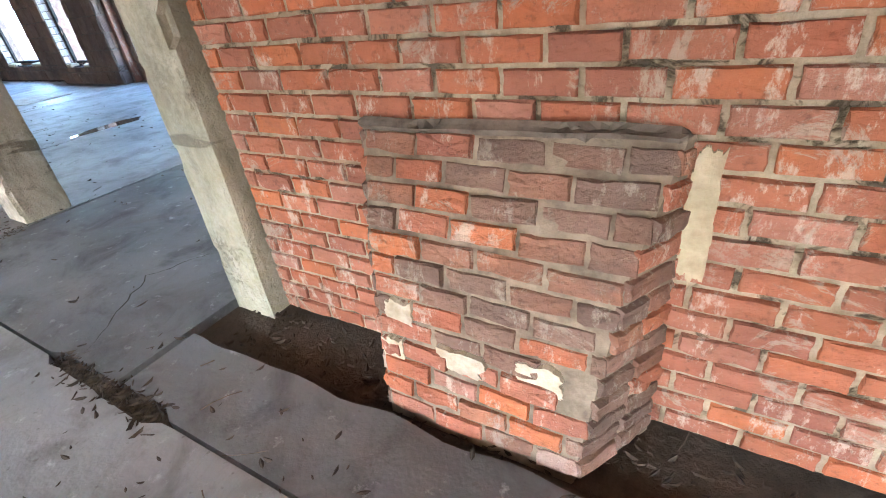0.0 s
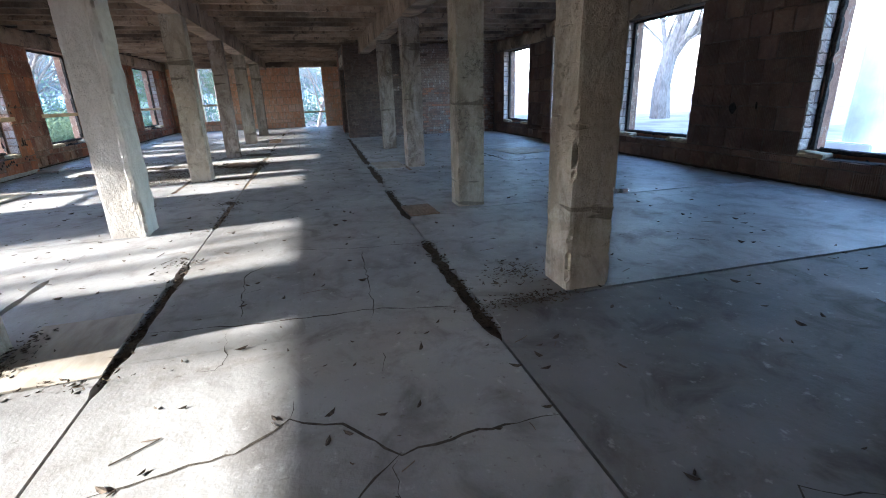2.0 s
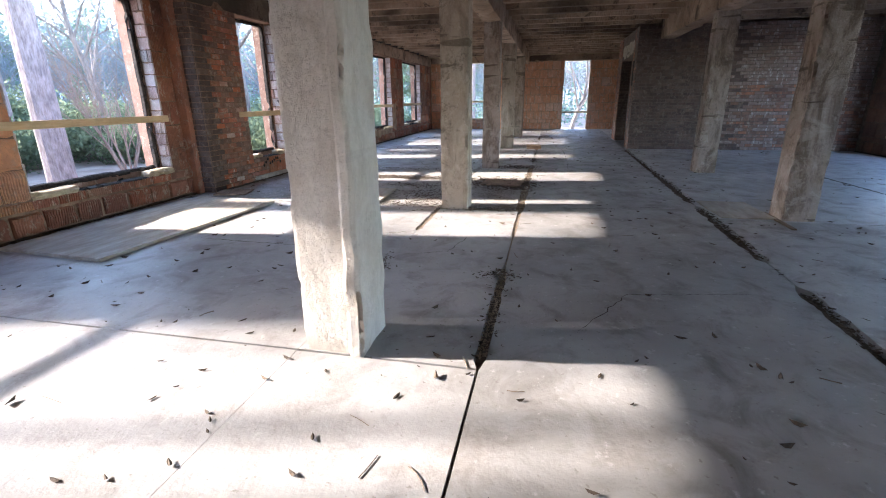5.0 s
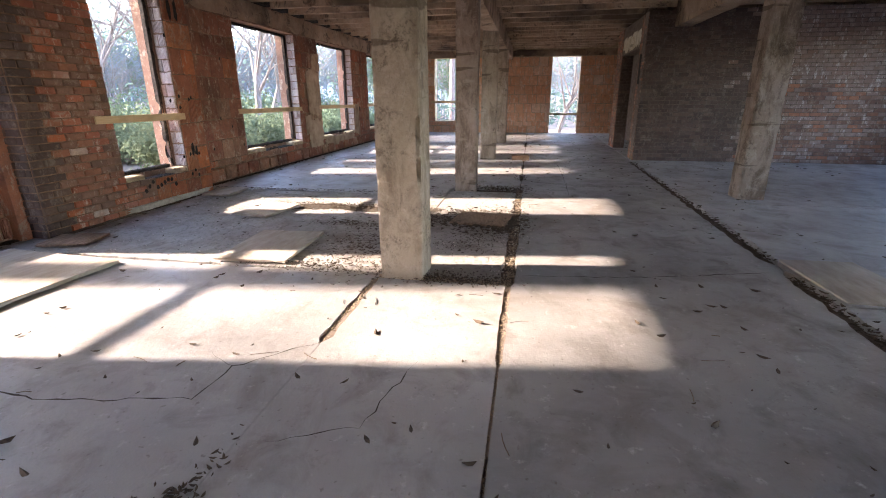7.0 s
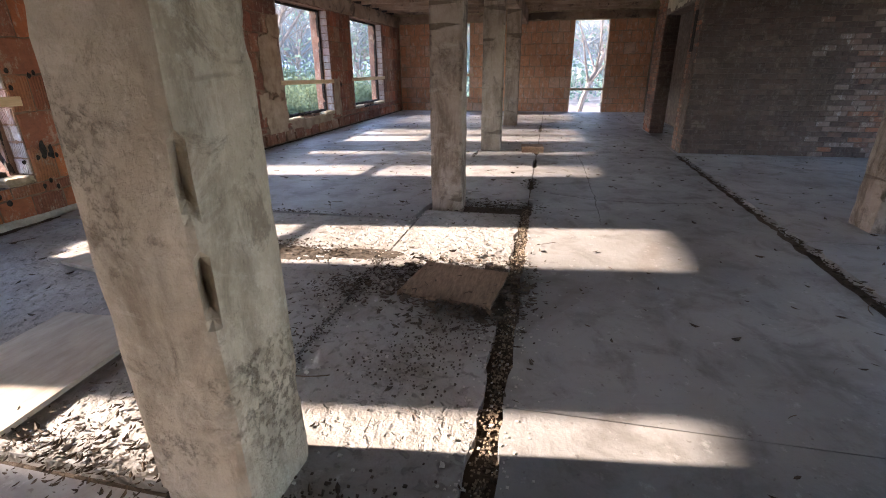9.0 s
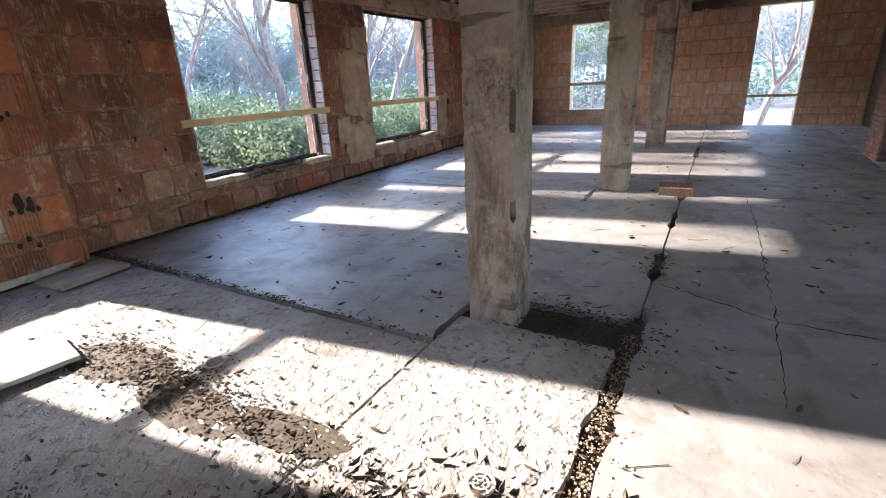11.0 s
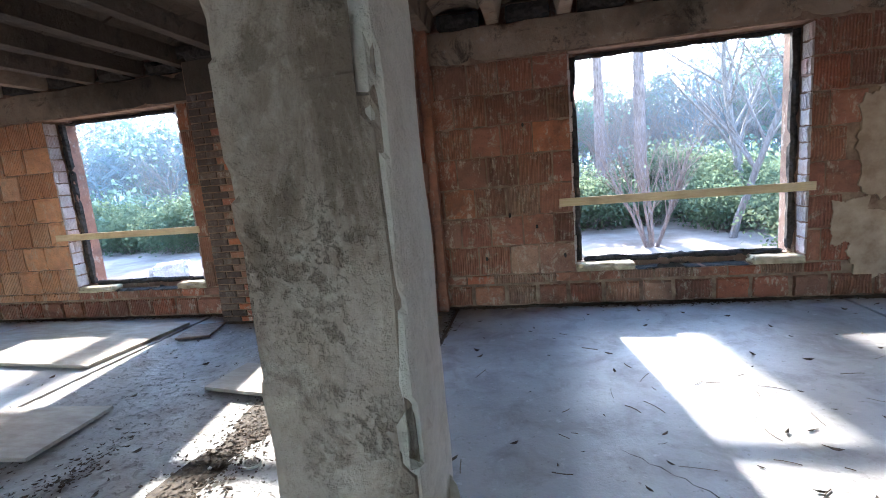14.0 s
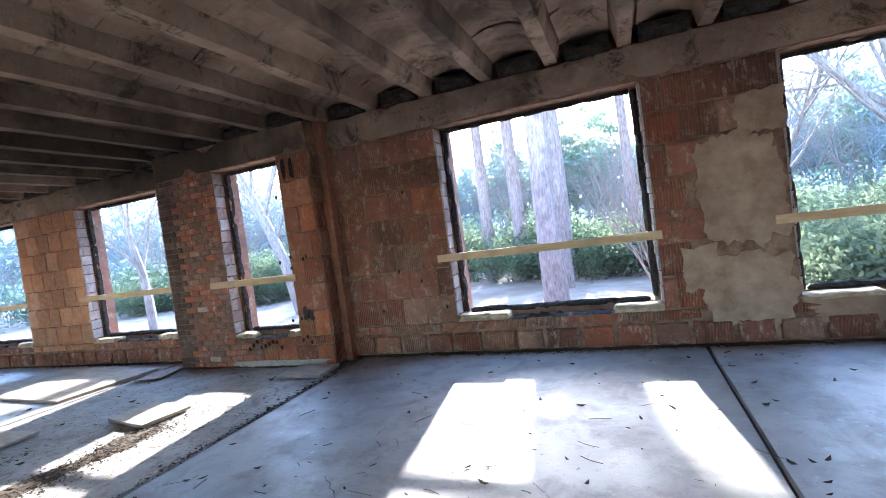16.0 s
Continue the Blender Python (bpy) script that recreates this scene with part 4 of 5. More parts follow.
box(bm, (WEST + 0.006, -5.85, 1.2), (WEST + 0.03, -4.3, 1.29))
tagged(part("brace_board", bm, PINE), "new pale pine board nailed across the window opening", "board", "boards across the windows")

# ---- sheets and boards on the floor ----
def sheet(name, x0, x1, y0, y1, thick, turn, material, label, z=0.0, tilt=0.0):
    bm = worn_box((-(x1 - x0) / 2, -(y1 - y0) / 2, 0.0), ((x1 - x0) / 2, (y1 - y0) / 2, thick), 0.12, 0.002, 0.006, x0, 0.002)
    ob = part(name, bm, material)
    ob.matrix_world = pose((x0 + x1) / 2, (y0 + y1) / 2, z, tilt, 0, turn)
    return tagged(ob, label, "board", "boards on the floor")


sheet("plywood_sheet", -5.38, -4.55, -2.4, -1.79, 0.018, 2, PLY, "weathered plywood sheet lying beside a column", 0.002)
sheet("plywood_sheet", -11.5, -8.8, -6.75, -5.4, 0.04, -4, PLY, "large pale plywood sheet lying by the window wall", 0.002)
sheet("plywood_sheet", -12.6, -11.64, -4.5, -3.8, 0.03, 3, PLY, "weathered plywood sheet on the broken slab", 0.014)
sheet("plank", -13.9, -13.2, -5.28, -4.78, 0.035, -10, PLY, "short grey board lying on the broken slab", 0.016)
sheet("plywood_piece", -13.78, -13.22, -2.5, -1.84, 0.03, -8, BOARD, "brown damp board amid dead leaves", 0.014)
sheet("plywood_piece", -7.98, -7.43, 0.52, 0.9, 0.02, 3, BOARD, "brown damp board over an open joint", 0.003)
sheet("brick_block", -19.75, -19.35, -2.05, -1.65, 0.12, 5, BOARD, "low brown masonry block on the floor", -0.02)
sheet("plywood_piece", -14.9, -14.3, -6.6, -6.15, 0.04, 4, PLY, "grey board lying by the wall corner", 0.012)
sheet("plank", -12.15, -11.75, -6.6, -6.1, 0.03, 15, BOARD, "dark short board by the wall", 0.012)
sheet("plywood_piece", -11.9, -11.1, 1.25, 1.3, 0.02, 0, BOARD, "thin dark batten beside a column", 0.002)
sheet("plywood_sheet", -13.6, -12.4, 4.0, 5.0, 0.02, 8, PLY, "grey plywood sheet lying in the dark bay", 0.002)
sheet("plywood_sheet", -12.5, -11.55, 0.66, 1.27, 0.022, 2, PLY, "dusty plywood sheet lying beside a column", 0.002)

# ---- cracks in the slabs ----
def crack(points, width, seed):
    """A dirt-filled crack that wanders from point to point."""
    r = random.Random(seed)
    pts = []
    for (ax, ay), (bx, by) in zip(points, points[1:]):
        n = max(3, int(math.hypot(bx - ax, by - ay) / 0.06))
        for i in range(n):
            k = i / n
            pts.append((ax + (bx - ax) * k + r.uniform(-0.014, 0.014), ay + (by - ay) * k + r.uniform(-0.014, 0.014)))
    verts, faces = [], []
    for i, (x, y) in enumerate(pts):
        q = pts[min(i + 1, len(pts) - 1)]
        p = pts[max(i - 1, 0)]
        dx, dy = q[0] - p[0], q[1] - p[1]
        d = math.hypot(dx, dy) or 1
        w = width * r.uniform(0.2, 1.0) * min(1.0, 0.25 + 0.2 * min(i, len(pts) - 1 - i))
        verts += [(x - dy / d * w, y + dx / d * w, 0.0022), (x + dy / d * w, y - dx / d * w, 0.0022)]
        if i:
            faces.append((2 * i - 2, 2 * i - 1, 2 * i + 1, 2 * i))
    raw("crack", verts, faces, CRACK, floor)


CRACKS = [([(-3.55, 0.44), (-3.55, -0.01), (-3.51, -0.3), (-3.77, -0.53), (-3.87, -0.76), (-3.75, -0.92), (-3.71, -1.01), (-3.68, -1.3), (-3.6, -1.68)], 0.006),
          ([(-3.51, -0.3), (-3.36, -0.48), (-2.9, -0.6)], 0.007), ([(-3.49, -0.33), (-3.32, -0.34), (-2.7, -0.3)], 0.004), ([(-3.87, -0.76), (-4.1, -0.72)], 0.003),
          ([(-5.06, -1.7), (-4.98, -1.07), (-4.95, -0.24), (-4.77, 0.44)], 0.006), ([(-6.2, -1.05), (-5.97, -1.2), (-5.56, -1.17), (-5.05, -1.13)], 0.005), ([(-5.56, -1.17), (-5.6, -0.95)], 0.005), ([(-5.56, -1.17), (-5.5, -1.4)], 0.005),
          ([(-6.29, -0.18), (-5.59, -0.21), (-4.97, -0.23), (-4.76, -0.28)], 0.004), ([(-4.34, -0.25), (-4.1, -0.28)], 0.005), ([(-4.9, -1.19), (-4.53, -1.14), (-4.45, -1.18), (-4.48, -1.42)], 0.003),
          ([(-6.35, 0.44), (-6.4, -0.3), (-6.6, -0.9)], 0.004), ([(-11.73, -1.7), (-11.8, -1.1), (-11.86, -0.69), (-12.17, 0.5)], 0.005),
          ([(-10.4, -2.86), (-10.04, -3.24), (-9.75, -3.27), (-9.6, -4.0), (-9.65, -5.2)], 0.005), ([(-10.04, -3.24), (-10.19, -3.51)], 0.003), ([(-10.3, -2.2), (-10.13, -2.26), (-9.69, -2.35), (-9.5, -2.8)], 0.003),
          ([(-19.5, -1.06), (-18.3, -1.0), (-16.1, -0.99), (-15.1, -1.02)], 0.004), ([(-16.44, -1.72), (-16.11, -0.99), (-16.08, -0.47), (-16.2, 0.5)], 0.006),
          ([(-8.2, -1.2), (-8.9, -0.8), (-9.1, 0.2)], 0.003), ([(-19.5, -1.7), (-19.6, -0.5), (-19.4, 0.6)], 0.008), ([(-16.4, -4.2), (-17.0, -3.6), (-17.9, -3.2)], 0.003), ([(-2.5, 0.55), (-2.9, 1.1), (-2.7, 1.5)], 0.004), ([(-15.25, 3.42), (-13.5, 3.5), (-11.7, 3.55)], 0.045), ([(-11.66, 2.9), (-11.7, 3.6), (-11.6, 4.4)], 0.03)]
for i, (pts, w) in enumerate(CRACKS):
    crack(pts, w * (1.5 if w < 0.01 else 1.0), i)

# ---- leaves, twigs, rubble ----
def leaf_into(verts, faces, x, y, z, size, r):
    a, tilt = r.uniform(0, 6.283), r.uniform(-0.6, 0.6)
    curl = r.uniform(0.1, 0.5) * size
    c, s = math.cos(a), math.sin(a)
    base = len(verts)
    for u, v, w in ((-1, 0, curl), (-0.3, 0.3, 0), (0.4, 0.26, 0.2 * curl), (1, 0, curl * 1.2), (0.4, -0.26, 0.1 * curl), (-0.3, -0.3, 0.3 * curl)):
        u, v = u * size, v * size
        verts.append((x + c * u - s * v, y + s * u + c * v, z + 0.004 + w + max(0, v * tilt)))
    faces += [(base, base + 1, base + 2, base + 3), (base, base + 3, base + 4, base + 5)]


def scatter(name, n, place, sizes, material, label, category):
    r = random.Random(name)
    verts, faces = [], []
    for i in range(n):
        x, y, z = place(r)
        leaf_into(verts, faces, x, y, z, r.uniform(*sizes), r)
    tagged(raw(name, verts, faces, material), label, category, kind="stuff")


def anywhere(r):
    while True:
        x, y = r.uniform(-27, 0.5), r.uniform(-6.8, 4.5)
        if noise.noise(Vector((x * 0.5, y * 0.5, 8))) > -0.35 + 0.5 * r.random() - 0.3 * (y < 1):
            return x, y, 0.0


def along_left(r):
    spots = ((-6.4, -4.5), (-9.2, -7.8), (-15.8, -11.6), (-20.1, -19.2), (-17.1, -16.6), (-24, -22.6))
    a, b = r.choice(spots)
    return r.uniform(a, b), Y_LEFT + r.gauss(0, 0.05), r.uniform(-0.05, 0.0)


def along_right(r):
    a, b = r.choice(((-2.6, -1.75), (-6.4, -4.4), (-9.2, -7.4), (-12.1, -10), (-15.2, -12.5), (-19.4, -15.3)))
    x = r.uniform(a, b)
    return x, y_right(x) + r.gauss(0, 0.04), r.uniform(-0.05, 0.0)


def heap(cx, cy, sx, sy, z=0.0):
    return lambda r: (cx + r.gauss(0, sx), cy + r.gauss(0, sy), z + abs(r.gauss(0, 0.012)))


scatter("fallen_leaves", 1900, anywhere, (0.01, 0.043), LEAF, "small dead leaves scattered over the floor", "leaves")
scatter("joint_leaves", 2600, along_left, (0.008, 0.026), LEAF, "dead leaves packed into the open joint", "leaves")
scatter("joint_leaves", 2600, along_right, (0.01, 0.034), LEAF, "dead leaves packed into the open joint", "leaves")
# the heap at (-4.86, -2.36) is added for the dark gap at a column foot
for n, (cx, cy, sx, sy) in ((700, (-13.45, -1.95, 0.3, 0.22)), (900, (-15.52, -2.05, 0.12, 0.25)), (260, (-13.95, -4.1, 0.07, 0.35)), (160, (-13.95, -3.3, 0.07, 0.25)), (400, (-11.65, -3.4, 0.08, 0.35)),
                            (900, (-12.3, -3.25, 0.4, 0.25)), (350, (-17.4, -6.95, 0.45, 0.05)), (300, (-15.0, -4.5, 0.02, 1.0)), (300, (-15.0, -6.0, 0.02, 0.6)), (260, (-4.72, 0.85, 0.05, 0.2)), (45, (-4.5, -1.95, 0.04, 0.25)),
                            (120, (-11.5, -2.2, 0.05, 0.3)), (420, (-13.35, -2.9, 0.1, 0.14)), (420, (-13.72, -2.45, 0.12, 0.14)), (260, (-13.1, -3.7, 0.06, 0.22)), (420, (-8.75, -2.86, 0.3, 0.03)), (160, (-9.1, -2.9, 0.05, 0.07)), (160, (-9.1, -1.78, 0.06, 0.08)), (160, (-16.35, -2.82, 0.12, 0.04)), (80, (-6.45, -1.8, 0.08, 0.08)), (320, (-4.86, -2.36, 0.2, 0.07)), (200, (-5.25, 0.98, 0.14, 0.12))):
    scatter("leaf_litter", n, heap(cx, cy, sx, sy, 0.004), (0.006, 0.023), LEAF, "heap of dead leaves and dirt on the floor", "leaves")


def round_board(r):
    while True:
        x, y = -13.46 + r.gauss(0, 0.24), -2.15 + r.gauss(0, 0.29)
        if noise.noise(Vector((x * 5, y * 5, 2))) > -0.25 and y < -1.6:
            return x, y, 0.004 + r.uniform(0, 0.02)


scatter("board_leaves", 1100, round_board, (0.015, 0.042), LEAF, "thick dark dead leaves heaped round the damp board", "leaves")
scatter("trench_leaves", 260, lambda r: (r.uniform(-2.0, 1.2), r.uniform(0.86, 1.2), -0.05 + r.uniform(0, 0.02)), (0.01, 0.03), LEAF, "dead leaves and dirt in the trench by the brick wall", "leaves")
scatter("joint_end_leaves", 120, lambda r: (r.uniform(-2.6, -1.7), 0.47 + r.gauss(0, 0.05), r.uniform(-0.03, 0.004)), (0.012, 0.035), LEAF, "dead leaves in the open joint end", "leaves")
scatter("corner_leaves", 70, lambda r: (r.uniform(-2.2, 0.3), r.uniform(-0.3, 0.8), 0.0), (0.01, 0.03), LEAF, "dead leaves on the slab beside the brick wall", "leaves")


def twigs():
    r = random.Random(77)
    verts, faces = [], []
    for i in range(420):
        x, y, z = anywhere(r)
        if i < 120:
            x, y = -17.5 + r.gauss(0, 1.6), -3.6 + r.gauss(0, 1.2)
        a, length, w = r.uniform(0, 6.283), r.uniform(0.03, 0.2), r.uniform(0.001, 0.0028)
        bend = r.uniform(-0.5, 0.5)
        px, py = x, y
        base = len(verts)
        for k in range(4):
            dx, dy = math.cos(a), math.sin(a)
            verts += [(px - dy * w, py + dx * w, 0.003), (px, py, 0.003 + 2 * w), (px + dy * w, py - dx * w, 0.003)]
            px, py, a = px + dx * length / 3, py + dy * length / 3, a + bend / 2
        for k in range(3):
            q = base + 3 * k
            faces += [(q, q + 1, q + 4, q + 3), (q + 1, q + 2, q + 5, q + 4)]
    tagged(raw("twigs", verts, faces, TWIG), "thin dry twigs scattered over the floor", "twigs", kind="stuff")


twigs()


def rubble(name, n, place, sizes, material, label):
    r = random.Random(name + str(n))
    verts, faces = [], []
    for i in range(n):
        x, y, z = place(r)
        s = r.uniform(*sizes)
        base = len(verts)
        for u in (-1, 1):
            for v in (-1, 1):
                for w in (-0.4, 0.8):
                    verts.append((x + s * u * r.uniform(0.5, 1.1), y + s * v * r.uniform(0.5, 1.1), z + s * w * r.uniform(0.5, 1)))
        faces += [tuple(base + k for k in f) for f in ((0, 1, 3, 2), (4, 6, 7, 5), (0, 4, 5, 1), (2, 3, 7, 6), (0, 2, 6, 4), (1, 5, 7, 3))]
    tagged(raw(name, verts, faces, material), label, "rubble", kind="stuff")


rubble("concrete_crumbs", 700, lambda r: (r.uniform(-15.3, -11.7), r.choice((Y_LEFT - 0.1, Y_LEFT + 0.06, Y_LEFT2)) + r.gauss(0, 0.06), 0.0), (0.002, 0.008), STONE, "crumbs of broken concrete along the slab edge")
rubble("floor_grit", 260, lambda r: (r.uniform(-15, -11.6), r.uniform(-6.4, -1.9), 0.006), (0.003, 0.012), STONE, "grit on the broken slab")
rubble("dirt_clods", 420, lambda r: (-14.0 + r.gauss(0, 0.12), -4.2 + r.gauss(0, 0.45), 0.006), (0.003, 0.01), DIRT, "dark clods of dirt on the slab")
rubble("pit_clods", 160, lambda r: (r.uniform(-2.0, 0.8), r.uniform(0.9, 1.2), -0.052), (0.006, 0.022), DIRT, "dirt clods in the trench by the brick wall")
rubble("pine_cones", 7, lambda r: (r.uniform(-17.5, -15.8), r.uniform(-2.6, -1.3), 0.012), (0.02, 0.03), STONE, "small pale stones lying on the floor")

# ---- trees ----
def limb(bm, p, d, length, r0, depth, r, spread, droop, tips, segs=4, sides=6, wander=0.14):
    """A tapered limb that forks; collects the tips."""
    q, a = Vector(p), Vector(d).normalized()
    rings = []
    for i in range(segs + 1):
        k = i / segs
        rad = r0 * (1 - 0.6 * k)
        u = a.orthogonal().normalized()
        v = a.cross(u)
        rings.append([bm.verts.new(q + (u * math.cos(6.283 * j / sides) + v * math.sin(6.283 * j / sides)) * rad) for j in range(sides)])
        if depth and i > segs * 0.3:
            for n in range(2):
                side = (u * r.uniform(-1, 1) + v * r.uniform(-1, 1)).normalized()
                way = (a + side * spread * r.uniform(0.7, 1.5) + Vector((0, 0, droop))).normalized()
                limb(bm, q, way, length * r.uniform(0.42, 0.66), rad * 0.5, depth - 1, r, spread, droop, tips, 3, max(3, sides - 1))
        a = (a + Vector((r.uniform(-1, 1), r.uniform(-1, 1), r.uniform(-0.3, 0.5))) * wander).normalized()
        q = q + a * (length / segs)
    for x, y in zip(rings, rings[1:]):
        for j in range(sides):
            bm.faces.new((x[j], x[(j + 1) % sides], y[(j + 1) % sides], y[j]))
    tips.append(q.copy())


def spray(bm, at, size, n, r, flat=0.6):
    """A loose clump of small leaves or needles tufts."""
    for i in range(n):
        c = at + Vector((r.gauss(0, 1), r.gauss(0, 1), r.gauss(0, flat))) * size * 0.5
        u = Vector((r.gauss(0, 1), r.gauss(0, 1), r.gauss(0, 1))).normalized()
        v = u.orthogonal().normalized()
        s = size * r.uniform(0.06, 0.15)
        bm.faces.new([bm.verts.new(c - u * s), bm.verts.new(c + v * s * 0.5), bm.verts.new(c + u * s), bm.verts.new(c - v * s * 0.5)])


def bare_tree(seed, height, thick, label, depth=3):
    r = random.Random(seed)
    tree = empty("bare_tree", label=label, category="tree", group="trees round the building")
    bm, tips = bmesh.new(), []
    limb(bm, (0, 0, -0.2), (r.uniform(-0.08, 0.08), r.uniform(-0.08, 0.08), 1), height * 0.62, thick, depth, r, 0.75, 0.12, tips, 8, 8)
    part("trunk", bm, BARK, tree)
    return tree


def pine_tree(seed, height, thick, crown_from):
    r = random.Random(seed)
    tree = empty("pine_tree", label="tall pine with a bare furrowed trunk and high crown", category="tree", group="pines round the building")
    bm, tips, crown = bmesh.new(), [], bmesh.new()
    limb(bm, (0, 0, -0.2), (r.uniform(-0.012, 0.012), r.uniform(-0.012, 0.012), 1), height, thick, 0, r, 0.5, 0, tips, 10, 12, 0.015)
    z = crown_from
    while z < height:
        a = r.uniform(0, 6.283)
        length = (1 - 0.7 * (z - crown_from) / (height - crown_from)) * height * 0.17 * r.uniform(0.6, 1.1)
        own = []
        limb(bm, (0, 0, z), (math.cos(a), math.sin(a), 0.25), length, thick * 0.16, 1, r, 0.6, 0.05, own, 4, 4)
        for t in own:
            spray(crown, t, height * 0.085, 34, r, 0.25)
        z += height * 0.035 * r.uniform(0.6, 1.4)
    part("trunk", bm, PINE_BARK, tree)
    part("crown", crown, NEEDLE, tree, "loose green needle crown")
    return tree


def shrub(seed, size):
    r = random.Random(seed)
    ob = empty("shrub", label="loose green evergreen shrub at the wood's edge", category="shrub", group="shrubs at the wood's edge")
    bm, tips, leaves = bmesh.new(), [], bmesh.new()
    for i in range(5):
        limb(bm, (r.uniform(-0.2, 0.2), r.uniform(-0.2, 0.2), -0.1), (r.uniform(-0.6, 0.6), r.uniform(-0.6, 0.6), 1), size * 0.6, 0.025, 2, r, 0.7, 0.1, tips, 3, 4)
    for t in tips:
        spray(leaves, t, size * 0.42, 9, r, 0.8)
    part("branching_stem", bm, BARK, ob)
    part("leaves", leaves, SHRUB, ob)
    return ob


def settle(ob, x, y, turn=0.0, scale=1.0):
    ob.scale = (scale, scale, scale)
    ob.location = (x, y, yard_height(x, y))
    ob.rotation_euler = (0, 0, turn)


def plant(ob, x, y, turn, scale):
    made = copy_thing(ob, Matrix.Identity(4))
    settle(made, x, y, turn, scale)
    return made


big_pine = pine_tree(1, 19, 0.38, 11.5)
settle(big_pine, -16.4, -15.4)
slim_pine = pine_tree(2, 17, 0.28, 9.5)
settle(slim_pine, -14.2, -22.0, 0.0, 1.15)
plant(slim_pine, -9.6, -16.2, 1.0, 1.05)
# two more pines, added to shade the floor between the sun patches
plant(slim_pine, -16.3, -20.5, 3.0, 1.0)
plant(slim_pine, -16.35, -18.5, 1.6, 1.0)
plant(slim_pine, -18.9, -23.0, 5.0, 0.95)
plant(slim_pine, -20.4, -22.5, 4.0, 1.0)
plant(slim_pine, -5.2, -23.5, 0.6, 1.1)
plant(slim_pine, -12.6, -22.5, 2.6, 1.05)
plant(big_pine, -11.2, -15.6, 2.0, 0.75)
bare_a = bare_tree(5, 14, 0.26, "tall bare deciduous tree with forking grey limbs", 4)
settle(bare_a, -6.2, -16.8)
bare_b = bare_tree(6, 12, 0.2, "tall bare deciduous tree with forking grey limbs", 4)
settle(bare_b, 0.2, -15.2)
bare_c = bare_tree(8, 10, 0.12, "slender bare tree with fine twigs")
settle(bare_c, -21.8, -17.0)


def many_stemmed(seed, height):
    r = random.Random(seed)
    tree = empty("ornamental_tree", label="small bare many-stemmed tree with reddish bark", category="tree")
    for k in range(6):
        bm = bmesh.new()
        a = k * 1.05 + r.uniform(-0.3, 0.3)
        limb(bm, (0.1 * math.cos(a), 0.1 * math.sin(a), -0.15), (0.3 * math.cos(a), 0.3 * math.sin(a), 1), height * r.uniform(0.6, 0.75), 0.05, 3, r, 0.45, 0.25, [], 6, 6, 0.08)
        part("stem", bm, RED_BARK, tree)
    return tree


myrtle = many_stemmed(11, 4.6)
settle(myrtle, -19.3, -16.0)
plant(bare_a, -32.0, -15.5, 2.2, 0.95)
plant(bare_b, -36.0, -20.5, 4.0, 1.0)
plant(bare_a, -34.0, -0.3, 1.2, 0.6)
plant(bare_b, -40.0, -4.5, 0.4, 0.8)
plant(slim_pine, -44.0, -7.5, 0.9, 0.8)
plant(bare_a, -25.2, -15.2, 0.5, 0.9)
plant(bare_b, -28.6, -14.2, 2.5, 1.0)
plant(bare_b, -23.6, -21.0, 5.1, 0.95)
lawn_tree = bare_tree(15, 10, 0.42, "large bare tree standing on the bright lawn")
settle(lawn_tree, -19.9, 14.2)
plant(bare_b, -30.0, 30.0, 0.7, 1.2)
plant(bare_a, -24.0, 34.0, 2.7, 1.1)
plant(bare_b, -44.0, 24.0, 1.7, 1.2)
r3 = random.Random(21)
low_pine = pine_tree(3, 11, 0.11, 3.2)
settle(low_pine, -13.4, -46.0)
kinds = [(bare_a, 0.8), (bare_b, 0.85), (bare_c, 1.0), (low_pine, 1.0), (low_pine, 0.85), (bare_c, 0.9)]
for i in range(190):
    x, y = r3.uniform(-66, 34), -25 - 38 * r3.random() ** 1.2
    ob, k = r3.choice(kinds)
    y -= 16 if ob is low_pine else 0
    y -= 11 if -27 < x < -18.5 and y > -36 else 0
    plant(ob, x, y, r3.uniform(0, 6.28), k * r3.uniform(0.75, 1.15) * min(1.0, 0.7 + (-y - 24) * 0.012))
for i in range(26):
    ob, k = r3.choice(kinds)
    plant(ob, r3.uniform(-75, -46), r3.uniform(-24, 14), r3.uniform(0, 6.28), k * r3.uniform(0.7, 1.0))
bush = shrub(31, 1.7)
settle(bush, -18.0, -21.5)
bush_b = shrub(32, 1.3)
settle(bush_b, -20.4, -21.0)
for i in range(170):
    x, y = r3.uniform(-55, 20), -20.5 - 7.0 * r3.random()
    plant(r3.choice((bush, bush_b)), x, y, r3.uniform(0, 6.28), r3.uniform(0.7, 1.5))
for i in range(110):
    x = r3.uniform(-44, -21.9)
    plant(r3.choice((bush, bush_b)), x, r3.uniform(-19.5, -11.8), r3.uniform(0, 6.28), r3.uniform(0.6, 1.1))
boulder = part("boulder", worn_box((-0.55, -0.4, -0.2), (0.55, 0.4, 0.55), 0.1, 0.06, 0.12, 4, 0.08), STONE)
settle(boulder, -4.6, -14.2, 0.4)
tagged(boulder, "grey boulder lying on the bare ground", "boulder")


